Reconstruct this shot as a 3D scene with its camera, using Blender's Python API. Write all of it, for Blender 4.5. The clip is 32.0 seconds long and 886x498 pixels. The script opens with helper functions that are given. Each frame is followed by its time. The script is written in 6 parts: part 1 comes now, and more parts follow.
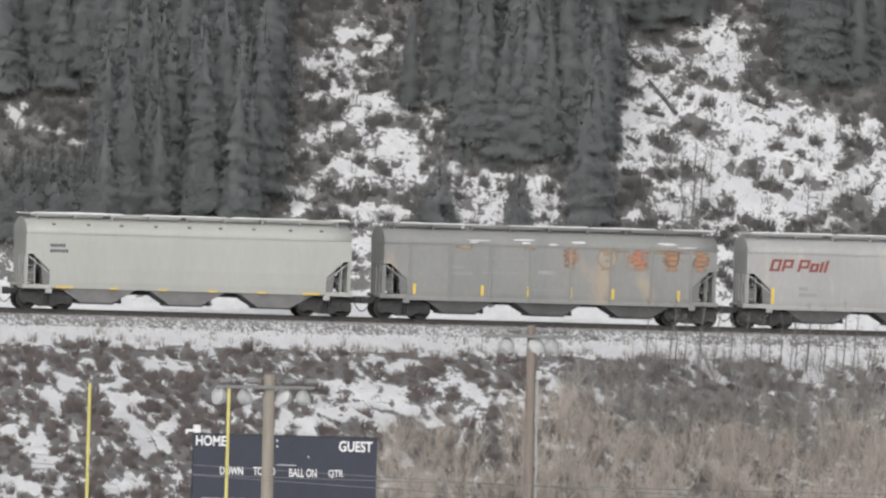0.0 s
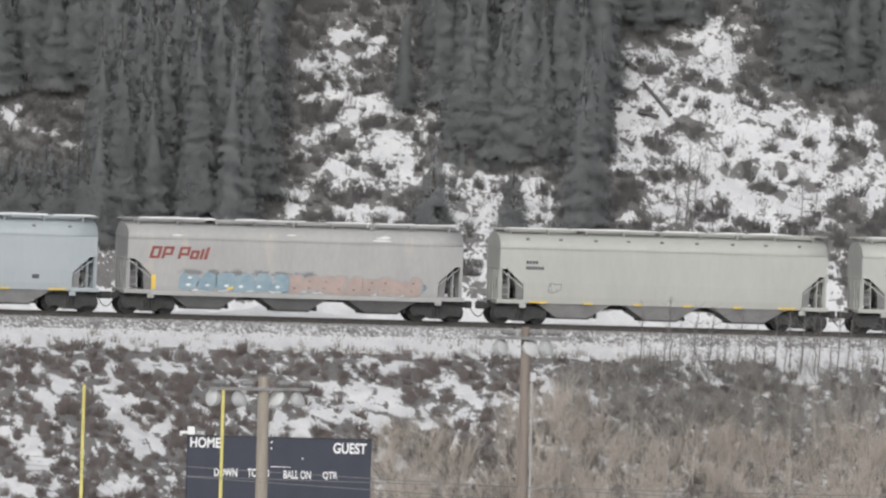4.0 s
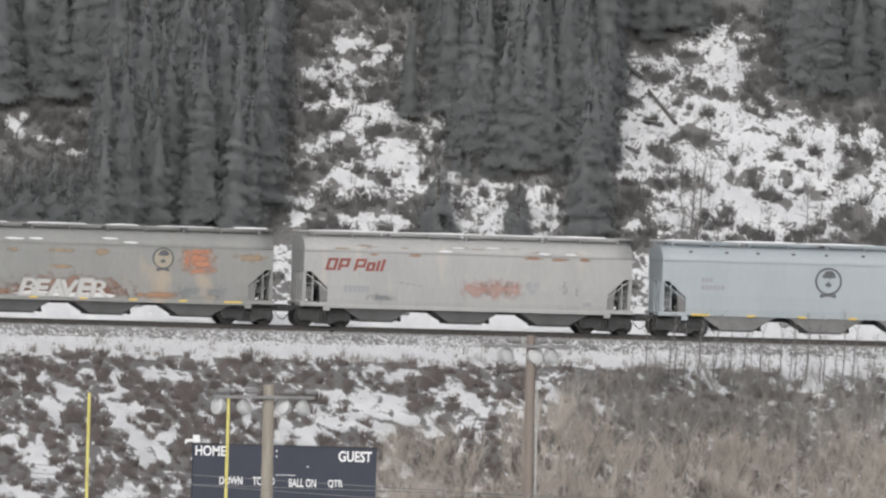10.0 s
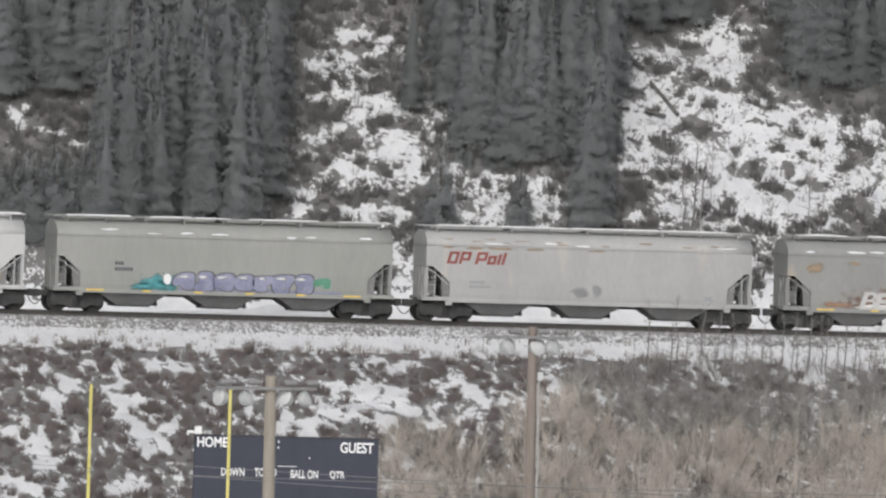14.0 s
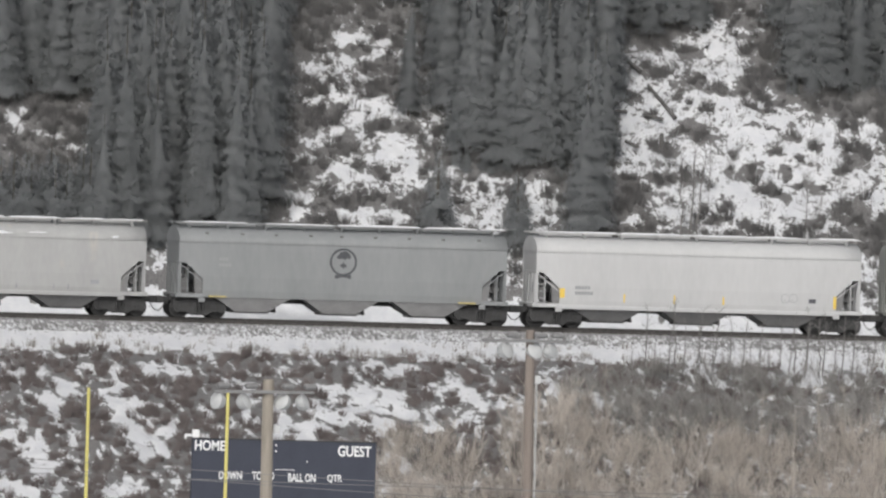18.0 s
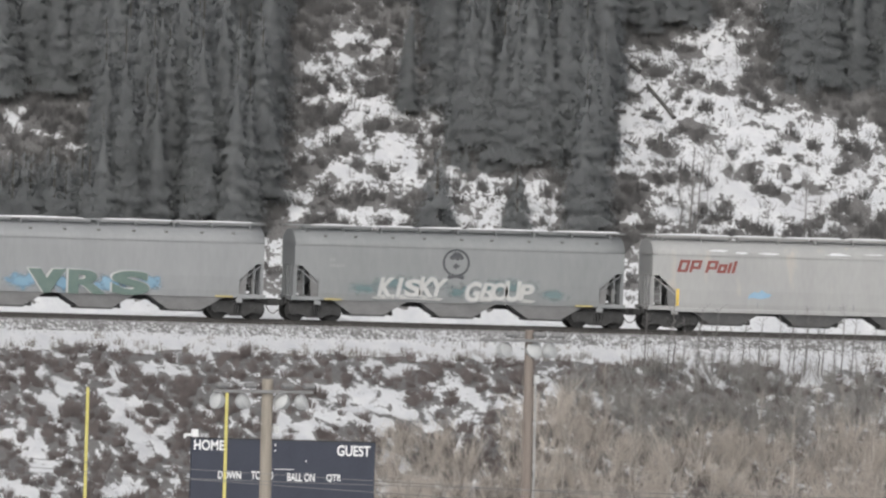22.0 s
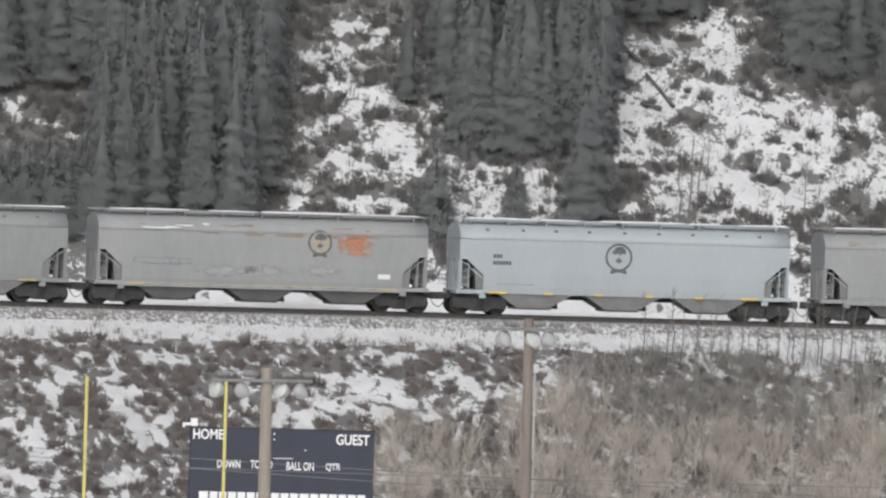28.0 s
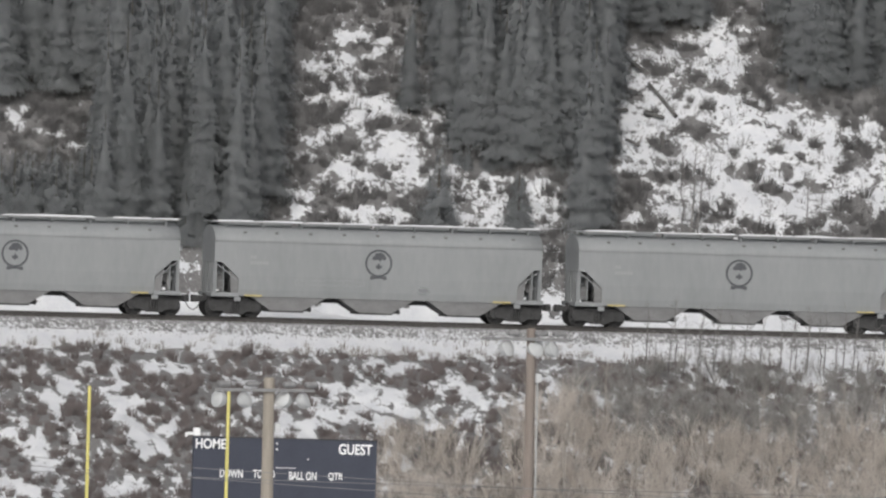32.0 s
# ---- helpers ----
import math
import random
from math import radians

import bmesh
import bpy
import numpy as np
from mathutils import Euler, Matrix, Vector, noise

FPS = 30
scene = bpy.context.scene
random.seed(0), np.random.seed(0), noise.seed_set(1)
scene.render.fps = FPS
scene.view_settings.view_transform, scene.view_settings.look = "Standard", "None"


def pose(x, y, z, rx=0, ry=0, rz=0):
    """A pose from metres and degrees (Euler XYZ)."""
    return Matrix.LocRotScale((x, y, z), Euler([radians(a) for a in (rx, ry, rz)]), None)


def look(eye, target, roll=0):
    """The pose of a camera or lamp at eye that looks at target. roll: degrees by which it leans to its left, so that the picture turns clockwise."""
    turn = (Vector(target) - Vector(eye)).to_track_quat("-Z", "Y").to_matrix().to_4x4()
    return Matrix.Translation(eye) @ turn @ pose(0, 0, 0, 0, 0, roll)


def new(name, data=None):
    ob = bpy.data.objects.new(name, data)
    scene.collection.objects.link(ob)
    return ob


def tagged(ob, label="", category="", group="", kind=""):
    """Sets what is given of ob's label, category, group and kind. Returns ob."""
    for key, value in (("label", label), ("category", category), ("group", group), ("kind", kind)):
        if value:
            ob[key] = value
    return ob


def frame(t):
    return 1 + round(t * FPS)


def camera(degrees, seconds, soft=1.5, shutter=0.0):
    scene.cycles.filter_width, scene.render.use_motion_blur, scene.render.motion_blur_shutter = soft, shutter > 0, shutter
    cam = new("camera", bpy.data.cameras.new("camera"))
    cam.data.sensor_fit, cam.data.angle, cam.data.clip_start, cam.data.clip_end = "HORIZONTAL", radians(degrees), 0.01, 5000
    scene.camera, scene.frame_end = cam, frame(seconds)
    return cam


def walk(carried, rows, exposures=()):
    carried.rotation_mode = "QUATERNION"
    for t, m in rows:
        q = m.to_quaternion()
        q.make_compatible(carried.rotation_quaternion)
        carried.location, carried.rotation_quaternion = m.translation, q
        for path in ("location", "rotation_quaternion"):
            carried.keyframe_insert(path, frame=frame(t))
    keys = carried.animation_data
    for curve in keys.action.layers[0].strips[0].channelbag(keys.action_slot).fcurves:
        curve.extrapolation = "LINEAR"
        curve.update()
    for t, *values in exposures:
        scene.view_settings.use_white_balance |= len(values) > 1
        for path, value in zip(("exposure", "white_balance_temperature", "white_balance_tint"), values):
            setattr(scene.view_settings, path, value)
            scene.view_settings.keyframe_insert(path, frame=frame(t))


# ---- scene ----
import itertools

EYE = (-249.5, -1173.8, 24.0)
cam = camera(2.012, 32.0, soft=2.35)
PATH = [
    (0, look(EYE, (-0.087, 0.016, 3.353), 1.8)),
    (0.5, look(EYE, (-0.072, 0.012, 3.328), 1.8)),
    (1, look(EYE, (0.002, -0.001, 3.450), 1.8)),
    (1.5, look(EYE, (0.033, -0.006, 3.533), 1.8)),
    (2, look(EYE, (0.082, -0.018, 3.456), 1.8)),
    (2.5, look(EYE, (0.076, -0.015, 3.538), 1.8)),
    (3, look(EYE, (0.162, -0.034, 3.500), 1.8)),
    (3.5, look(EYE, (0.203, -0.044, 3.445), 1.8)),
    (5.5, look(EYE, (0.039, -0.007, 3.578), 1.8)),
    (6, look(EYE, (0.067, -0.011, 3.714), 1.8)),
    (6.5, look(EYE, (0.109, -0.018, 3.786), 1.8)),
    (7, look(EYE, (0.070, -0.013, 3.616), 1.8)),
    (7.5, look(EYE, (0.065, -0.013, 3.553), 1.8)),
    (8, look(EYE, (0.044, -0.005, 3.776), 1.8)),
    (8.5, look(EYE, (-0.007, 0.004, 3.655), 1.8)),
    (9, look(EYE, (-0.195, 0.045, 3.675), 1.8)),
    (9.5, look(EYE, (-0.130, 0.032, 3.737), 1.8)),
    (10, look(EYE, (-0.075, 0.022, 3.830), 1.8)),
    (10.5, look(EYE, (-0.152, 0.036, 3.707), 1.8)),
    (11, look(EYE, (-0.135, 0.033, 3.778), 1.8)),
    (11.5, look(EYE, (-0.068, 0.018, 3.721), 1.8)),
    (12, look(EYE, (-0.010, 0.004, 3.614), 1.8)),
    (12.5, look(EYE, (-0.086, 0.020, 3.589), 1.8)),
    (13, look(EYE, (-0.146, 0.033, 3.613), 1.8)),
    (13.5, look(EYE, (-0.191, 0.041, 3.515), 1.8)),
    (14, look(EYE, (-0.151, 0.031, 3.411), 1.8)),
    (14.5, look(EYE, (-0.040, 0.008, 3.467), 1.8)),
    (16.5, look(EYE, (0.058, -0.011, 3.545), 1.8)),
    (17, look(EYE, (0.003, 0.002, 3.659), 1.8)),
    (17.5, look(EYE, (0.047, -0.007, 3.660), 1.8)),
    (18, look(EYE, (-0.043, 0.010, 3.579), 1.8)),
    (18.5, look(EYE, (-0.124, 0.027, 3.532), 1.8)),
    (19, look(EYE, (-0.135, 0.028, 3.490), 1.8)),
    (19.5, look(EYE, (-0.068, 0.014, 3.470), 1.8)),
    (20, look(EYE, (-0.062, 0.013, 3.504), 1.8)),
    (20.5, look(EYE, (-0.008, 0.002, 3.532), 1.8)),
    (21, look(EYE, (0.003, 0.000, 3.547), 1.8)),
    (21.5, look(EYE, (0.067, -0.012, 3.613), 1.8)),
    (22, look(EYE, (-0.001, 0.001, 3.562), 1.8)),
    (22.5, look(EYE, (0.113, -0.021, 3.662), 1.8)),
    (23, look(EYE, (0.203, -0.044, 3.460), 1.8)),
    (23.5, look(EYE, (0.065, -0.017, 3.291), 1.8)),
    (24, look(EYE, (0.099, -0.026, 3.210), 1.8)),
    (24.5, look(EYE, (0.047, -0.017, 3.129), 1.8)),
    (25, look(EYE, (0.076, -0.023, 3.126), 1.8)),
    (25.5, look(EYE, (0.057, -0.018, 3.168), 1.8)),
    (27.5, look(EYE, (0.172, -0.045, 3.006), 1.8)),
    (28, look(EYE, (0.050, -0.019, 3.040), 1.8)),
    (28.5, look(EYE, (0.046, -0.015, 3.171), 1.8)),
    (29, look(EYE, (-0.019, 0.002, 3.371), 1.8)),
    (29.5, look(EYE, (0.004, -0.003, 3.371), 1.8)),
    (30, look(EYE, (-0.000, -0.002, 3.382), 1.8)),
    (30.5, look(EYE, (0.008, -0.002, 3.495), 1.8)),
    (31, look(EYE, (0.014, -0.002, 3.536), 1.8)),
    (31.5, look(EYE, (0.001, -0.001, 3.457), 1.8)),
    (32, look(EYE, (-0.080, 0.017, 3.492), 1.8)),
]
walk(cam, PATH, exposures=[(0, -0.17, 6540, 10.5), (32.0, -0.17, 6540, 10.5)])

# ---- light: a bright overcast winter sky ----
world = bpy.data.worlds.new("overcast_sky")
scene.world = world
world.use_nodes = True
wn, wl = world.node_tree.nodes, world.node_tree.links
sky = wn.new("ShaderNodeTexSky")
sky.sky_type, sky.sun_disc = "NISHITA", False
sky.sun_elevation, sky.sun_rotation = radians(38), radians(200)
sky.dust_density, sky.air_density = 4.0, 1.0
veil = wn.new("ShaderNodeHueSaturation")
veil.inputs["Saturation"].default_value = 0.22
wl.new(sky.outputs[0], veil.inputs["Color"])
wl.new(veil.outputs[0], wn["Background"].inputs[0])
wn["Background"].inputs[1].default_value = 0.13
sun = new("sun", bpy.data.lights.new("sun", "SUN"))
sun.data.energy, sun.data.angle, sun.data.color = 1.5, radians(45), (1.0, 0.985, 0.965)
sun.matrix_world = look((-9, -24, 20), (0, 0, 0))


# ---- small tools ----
def rnd(a, b):
    return random.uniform(a, b)


def material(name, low, high, scale=4.0, rough=0.7, bump=0.0, metal=0.0, detail=6.0, stretch=(1, 1, 1), per_piece=0.0, fine=0.35, wear=None):
    """A surface that runs from one tone to the other in two scales of noise; wear adds a third colour in blotches."""
    m = bpy.data.materials.new(name)
    m.use_nodes = True
    n, l = m.node_tree.nodes, m.node_tree.links
    b = n["Principled BSDF"]
    b.inputs["Roughness"].default_value, b.inputs["Metallic"].default_value = rough, metal
    b.inputs["Specular IOR Level"].default_value = 0.3
    co, mp = n.new("ShaderNodeTexCoord"), n.new("ShaderNodeMapping")
    mp.inputs["Scale"].default_value = stretch
    l.new(co.outputs["Object"], mp.inputs[0])
    big, small, mix = n.new("ShaderNodeTexNoise"), n.new("ShaderNodeTexNoise"), n.new("ShaderNodeMix")
    big.inputs["Scale"].default_value, small.inputs["Scale"].default_value = scale, scale * 9
    big.inputs["Detail"].default_value = detail
    mix.inputs[0].default_value = fine
    l.new(mp.outputs[0], big.inputs["Vector"]), l.new(mp.outputs[0], small.inputs["Vector"])
    l.new(big.outputs["Fac"], mix.inputs[2]), l.new(small.outputs["Fac"], mix.inputs[3])
    ramp = n.new("ShaderNodeValToRGB")
    ramp.color_ramp.elements[0].position, ramp.color_ramp.elements[1].position = 0.33, 0.67
    ramp.color_ramp.elements[0].color, ramp.color_ramp.elements[1].color = (*low, 1), (*high, 1)
    l.new(mix.outputs[0], ramp.inputs[0])
    out = ramp.outputs[0]
    if wear:
        spot, cut, over = n.new("ShaderNodeTexNoise"), n.new("ShaderNodeMapRange"), n.new("ShaderNodeMix")
        spot.inputs["Scale"].default_value, spot.inputs["Detail"].default_value = wear[1], 7
        over.data_type = "RGBA"
        l.new(mp.outputs[0], spot.inputs["Vector"])
        cut.inputs[1].default_value, cut.inputs[2].default_value = wear[2], wear[2] + 0.09
        l.new(spot.outputs["Fac"], cut.inputs[0]), l.new(cut.outputs[0], over.inputs[0])
        l.new(out, over.inputs[6])
        over.inputs[7].default_value = (*wear[0], 1)
        out = over.outputs[2]
    if per_piece:
        info, hsv, rng = n.new("ShaderNodeObjectInfo"), n.new("ShaderNodeHueSaturation"), n.new("ShaderNodeMapRange")
        rng.inputs[3].default_value, rng.inputs[4].default_value = 1 - per_piece, 1 + per_piece
        l.new(info.outputs["Random"], rng.inputs[0]), l.new(rng.outputs[0], hsv.inputs["Value"]), l.new(out, hsv.inputs["Color"])
        out = hsv.outputs[0]
    l.new(out, b.inputs["Base Color"])
    if bump:
        bp = n.new("ShaderNodeBump")
        bp.inputs["Strength"].default_value, bp.inputs["Distance"].default_value = bump, 0.04
        l.new(mix.outputs[0], bp.inputs["Height"]), l.new(bp.outputs[0], b.inputs["Normal"])
    return m


def leafy(m, share):
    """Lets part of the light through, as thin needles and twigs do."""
    n, l = m.node_tree.nodes, m.node_tree.links
    b, out = n["Principled BSDF"], n["Material Output"]
    thin, mix = n.new("ShaderNodeBsdfTranslucent"), n.new("ShaderNodeMixShader")
    l.new(b.inputs["Base Color"].links[0].from_socket, thin.inputs["Color"])
    mix.inputs[0].default_value = share
    l.new(b.outputs[0], mix.inputs[1]), l.new(thin.outputs[0], mix.inputs[2]), l.new(mix.outputs[0], out.inputs[0])
    return m


def grey(v, d=0.15):
    return (v * (1 - d),) * 3, (v * (1 + d),) * 3


SNOW = material("snow", (0.65, 0.665, 0.69), (0.755, 0.765, 0.775), 1.5, 0.6, 0.5)
STEEL = material("dark_steel", *grey(0.058, 0.25), 3, 0.75, 0.3)
WHEEL = material("wheel_steel", *grey(0.05, 0.25), 5, 0.7, 0.2, 0.1)
RAIL = material("rail_steel", (0.055, 0.052, 0.05), (0.085, 0.08, 0.076), 6, 0.6, 0.2, 0.1)
TIE = material("sleeper_wood", (0.05, 0.045, 0.04), (0.11, 0.1, 0.09), 3, 0.85, 0.5, per_piece=0.2)
STONE = material("ballast_stone", (0.2, 0.2, 0.2), (0.42, 0.42, 0.42), 5, 0.9, 0.4)
HOPPER = material("hopper_grey", *grey(0.18, 0.2), 1.2, 0.65, 0.2)
# underside shade put into one grey, for the pockets of the smooth cars
POCKETSHADE = material("shaded_grey_paint", *grey(0.31, 0.15), 1.2, 0.75, 0.2, stretch=(1, 1, 2))
CREAM = material("cream_paint", (0.377, 0.385, 0.363), (0.422, 0.429, 0.408), 0.6, 0.5, stretch=(1, 1, 0.3))
WHITE = material("white_paint", (0.441, 0.445, 0.445), (0.497, 0.500, 0.500), 0.6, 0.5, stretch=(1, 1, 0.3))
OFFWHITE = material("weathered_white_paint", (0.323, 0.325, 0.323), (0.377, 0.381, 0.375), 0.7, 0.6, stretch=(1, 1, 0.3), wear=((0.42, 0.395, 0.365), 1.2, 0.62))
BLUE = material("pale_blue_paint", (0.328, 0.369, 0.392), (0.369, 0.405, 0.425), 0.5, 0.45, stretch=(1, 1, 0.3))
GREY = material("grey_paint", (0.217, 0.227, 0.230), (0.257, 0.266, 0.270), 0.6, 0.55, stretch=(1, 1, 0.3))
PALEGREY = material("pale_grey_paint", (0.247, 0.256, 0.262), (0.295, 0.303, 0.309), 0.6, 0.55, stretch=(1, 1, 0.3))
GREENGREY = material("greenish_grey_paint", (0.251, 0.258, 0.243), (0.301, 0.305, 0.290), 0.6, 0.6, stretch=(1, 1, 0.3))
RUSTGREY = material("rust_stained_grey_paint", (0.226, 0.230, 0.226), (0.276, 0.279, 0.272), 0.7, 0.7, stretch=(1, 1, 0.4), wear=((0.37, 0.32, 0.26), 0.55, 0.60))
RED = material("red_lettering", (0.2, 0.058, 0.052), (0.27, 0.095, 0.082), 3, 0.6)
INK = material("dark_lettering", (0.06, 0.065, 0.075), (0.1, 0.1, 0.11), 3, 0.6)
EMBLEM = material("dark_emblem_paint", (0.085, 0.09, 0.1), (0.13, 0.135, 0.14), 3, 0.6)
DEEPMARK = material("deep_emblem_paint", (0.062, 0.066, 0.073), (0.1, 0.104, 0.11), 3, 0.6)
FAINT = material("faded_lettering", (0.24, 0.245, 0.25), (0.32, 0.325, 0.33), 3, 0.6)
YELLOW = material("yellow_reflector", (0.68, 0.48, 0.08), (0.78, 0.56, 0.14), 3, 0.5)
DULLYELLOW = material("worn_yellow_reflector", (0.4, 0.34, 0.15), (0.5, 0.42, 0.21), 3, 0.6)
MURALBLUE = material("pale_blue_spray_paint", (0.19, 0.28, 0.34), (0.3, 0.38, 0.42), 1.6, 0.7)
MURALPINK = material("faded_salmon_spray_paint", (0.33, 0.27, 0.25), (0.43, 0.34, 0.31), 1.6, 0.7)
BOTTLE = material("bottle_green_spray_paint", (0.105, 0.155, 0.14), (0.15, 0.2, 0.18), 1.6, 0.6)
GREEN = material("green_spray_paint", (0.07, 0.22, 0.14), (0.12, 0.29, 0.2), 1.6, 0.6)
SMOKE = material("grey_spray_paint", (0.25, 0.26, 0.27), (0.34, 0.35, 0.36), 1.6, 0.7)
CHALK = material("white_spray_paint", (0.62, 0.63, 0.63), (0.74, 0.75, 0.75), 1.6, 0.7)
DULLCHALK = material("dulled_white_spray_paint", (0.41, 0.41, 0.4), (0.53, 0.53, 0.52), 1.6, 0.7)
PURPLE = material("violet_spray_paint", (0.165, 0.175, 0.265), (0.3, 0.31, 0.41), 1.6, 0.6)
FISH = material("blue_spray_paint", (0.22, 0.36, 0.50), (0.3, 0.44, 0.56), 1.6, 0.7)
TAN = material("tan_emblem_paint", (0.31, 0.28, 0.225), (0.37, 0.335, 0.275), 2, 0.7)


def mist(name, low, high, strength=1.0):
    """Thin sprayed or washed-out paint that fades towards its ragged edge."""
    m = material(name, low, high, 1.6, 0.8)
    n, l = m.node_tree.nodes, m.node_tree.links
    co, mid, far, noisy = n.new("ShaderNodeTexCoord"), n.new("ShaderNodeVectorMath"), n.new("ShaderNodeVectorMath"), n.new("ShaderNodeTexNoise")
    flat, amount, add, cut = n.new("ShaderNodeVectorMath"), n.new("ShaderNodeMath"), n.new("ShaderNodeMath"), n.new("ShaderNodeMapRange")
    mid.operation, flat.operation, far.operation = "SUBTRACT", "MULTIPLY", "LENGTH"
    mid.inputs[1].default_value, flat.inputs[1].default_value = (0.5, 0.5, 0.5), (2, 0, 2)
    noisy.inputs["Scale"].default_value, noisy.inputs["Detail"].default_value = 2.6, 6
    l.new(co.outputs["Generated"], mid.inputs[0]), l.new(mid.outputs[0], flat.inputs[0]), l.new(flat.outputs[0], far.inputs[0])
    l.new(co.outputs["Object"], noisy.inputs["Vector"])
    amount.operation, amount.inputs[1].default_value = "MULTIPLY", 1.5
    l.new(noisy.outputs["Fac"], amount.inputs[0])
    add.operation = "SUBTRACT"
    l.new(amount.outputs[0], add.inputs[0]), l.new(far.outputs["Value"], add.inputs[1])
    cut.inputs[1].default_value, cut.inputs[2].default_value, cut.inputs[4].default_value = -0.08, 0.42, strength
    l.new(add.outputs[0], cut.inputs[0]), l.new(cut.outputs[0], n["Principled BSDF"].inputs["Alpha"])
    return m


RUST = mist("rust_stain", (0.34, 0.19, 0.12), (0.45, 0.29, 0.20), 0.75)
RUSTBROWN = mist("brown_rust_stain", (0.34, 0.25, 0.17), (0.42, 0.33, 0.24), 0.75)
ORANGE = mist("faded_orange_paint", (0.48, 0.21, 0.13), (0.56, 0.31, 0.21), 0.62)
SKYBLUE = mist("sky_blue_spray_paint", (0.19, 0.34, 0.47), (0.28, 0.43, 0.54), 0.8)
DULLTEAL = mist("dull_teal_spray_haze", (0.16, 0.25, 0.26), (0.24, 0.32, 0.33), 0.6)
BRICKHAZE = mist("brick_red_spray_haze", (0.31, 0.185, 0.145), (0.38, 0.245, 0.195), 0.7)
AQUA = mist("aqua_spray_paint", (0.08, 0.30, 0.33), (0.14, 0.38, 0.40))
PALEHAZE = mist("pale_grey_spray_haze", (0.36, 0.365, 0.37), (0.45, 0.455, 0.46), 0.7)
PINK = mist("salmon_spray_paint", (0.46, 0.27, 0.23), (0.54, 0.38, 0.34), 0.6)
HAZE = mist("grey_spray_haze", (0.23, 0.24, 0.25), (0.33, 0.34, 0.35), 0.6)
WHITEHAZE = mist("white_spray_haze", (0.6, 0.6, 0.6), (0.72, 0.72, 0.72), 0.9)
BROWNMARK = material("brown_emblem_paint", (0.24, 0.19, 0.15), (0.32, 0.26, 0.21), 2, 0.7)
POLE = material("weathered_pole_wood", (0.245, 0.22, 0.185), (0.345, 0.31, 0.265), 2, 0.9, 0.5, stretch=(4, 4, 0.3))
POLERED = material("brown_pole_wood", (0.185, 0.155, 0.135), (0.255, 0.22, 0.195), 2, 0.9, 0.5, stretch=(4, 4, 0.3))
GOAL = material("yellow_goal_paint", (0.56, 0.50, 0.15), (0.66, 0.60, 0.22), 2, 0.5)
LAMP = material("grey_lamp_housing", (0.39, 0.4, 0.4), (0.48, 0.49, 0.49), 4, 0.6)
ARM = material("grey_crossarm_steel", (0.17, 0.17, 0.17), (0.25, 0.25, 0.25), 4, 0.7)
LENS = material("frosted_lamp_lens", (0.44, 0.45, 0.45), (0.53, 0.54, 0.54), 4, 0.35)
BOARD = material("navy_board_paint", (0.042, 0.047, 0.065), (0.052, 0.058, 0.078), 1, 0.6)
SIGNWHITE = material("white_sign_lettering", (0.74, 0.75, 0.75), (0.82, 0.82, 0.82), 3, 0.5)
CABLE = material("grey_cable", *grey(0.2), 2, 0.7)
# distance haze is put into the needle colour, far paler than green spruce
NEEDLE = leafy(material("hazed_spruce_needles", (0.297, 0.309, 0.314), (0.338, 0.352, 0.357), 0.5, 0.95, per_piece=0.07), 0.6)
BARK = material("conifer_bark", (0.08, 0.07, 0.06), (0.15, 0.14, 0.12), 3, 0.9, 0.6)
TWIG = material("bare_twigs", (0.15, 0.145, 0.14), (0.24, 0.232, 0.224), 0.5, 0.9)
SCRUB = leafy(material("dark_scrub_twigs", (0.16, 0.157, 0.156), (0.248, 0.243, 0.241), 0.35, 0.95), 0.3)
BANKSCRUB = leafy(material("reddish_scrub_twigs", (0.175, 0.152, 0.147), (0.27, 0.238, 0.23), 0.35, 0.95), 0.3)
WILLOW = leafy(material("tawny_willow_twigs", (0.47, 0.43, 0.385), (0.62, 0.57, 0.515), 0.5, 0.95, per_piece=0.12), 0.15)
ALDER = leafy(material("grey_alder_twigs", (0.295, 0.286, 0.273), (0.4, 0.388, 0.372), 0.5, 0.95, per_piece=0.12), 0.2)
PALETWIG = material("pale_sapling_bark", (0.33, 0.305, 0.275), (0.44, 0.41, 0.37), 0.5, 0.9)
DRYGRASS = material("dry_grass", (0.2, 0.188, 0.172), (0.32, 0.3, 0.276), 0.6, 0.9)
LOG = material("grey_log_wood", (0.085, 0.083, 0.08), (0.15, 0.146, 0.142), 3, 0.9, 0.5)


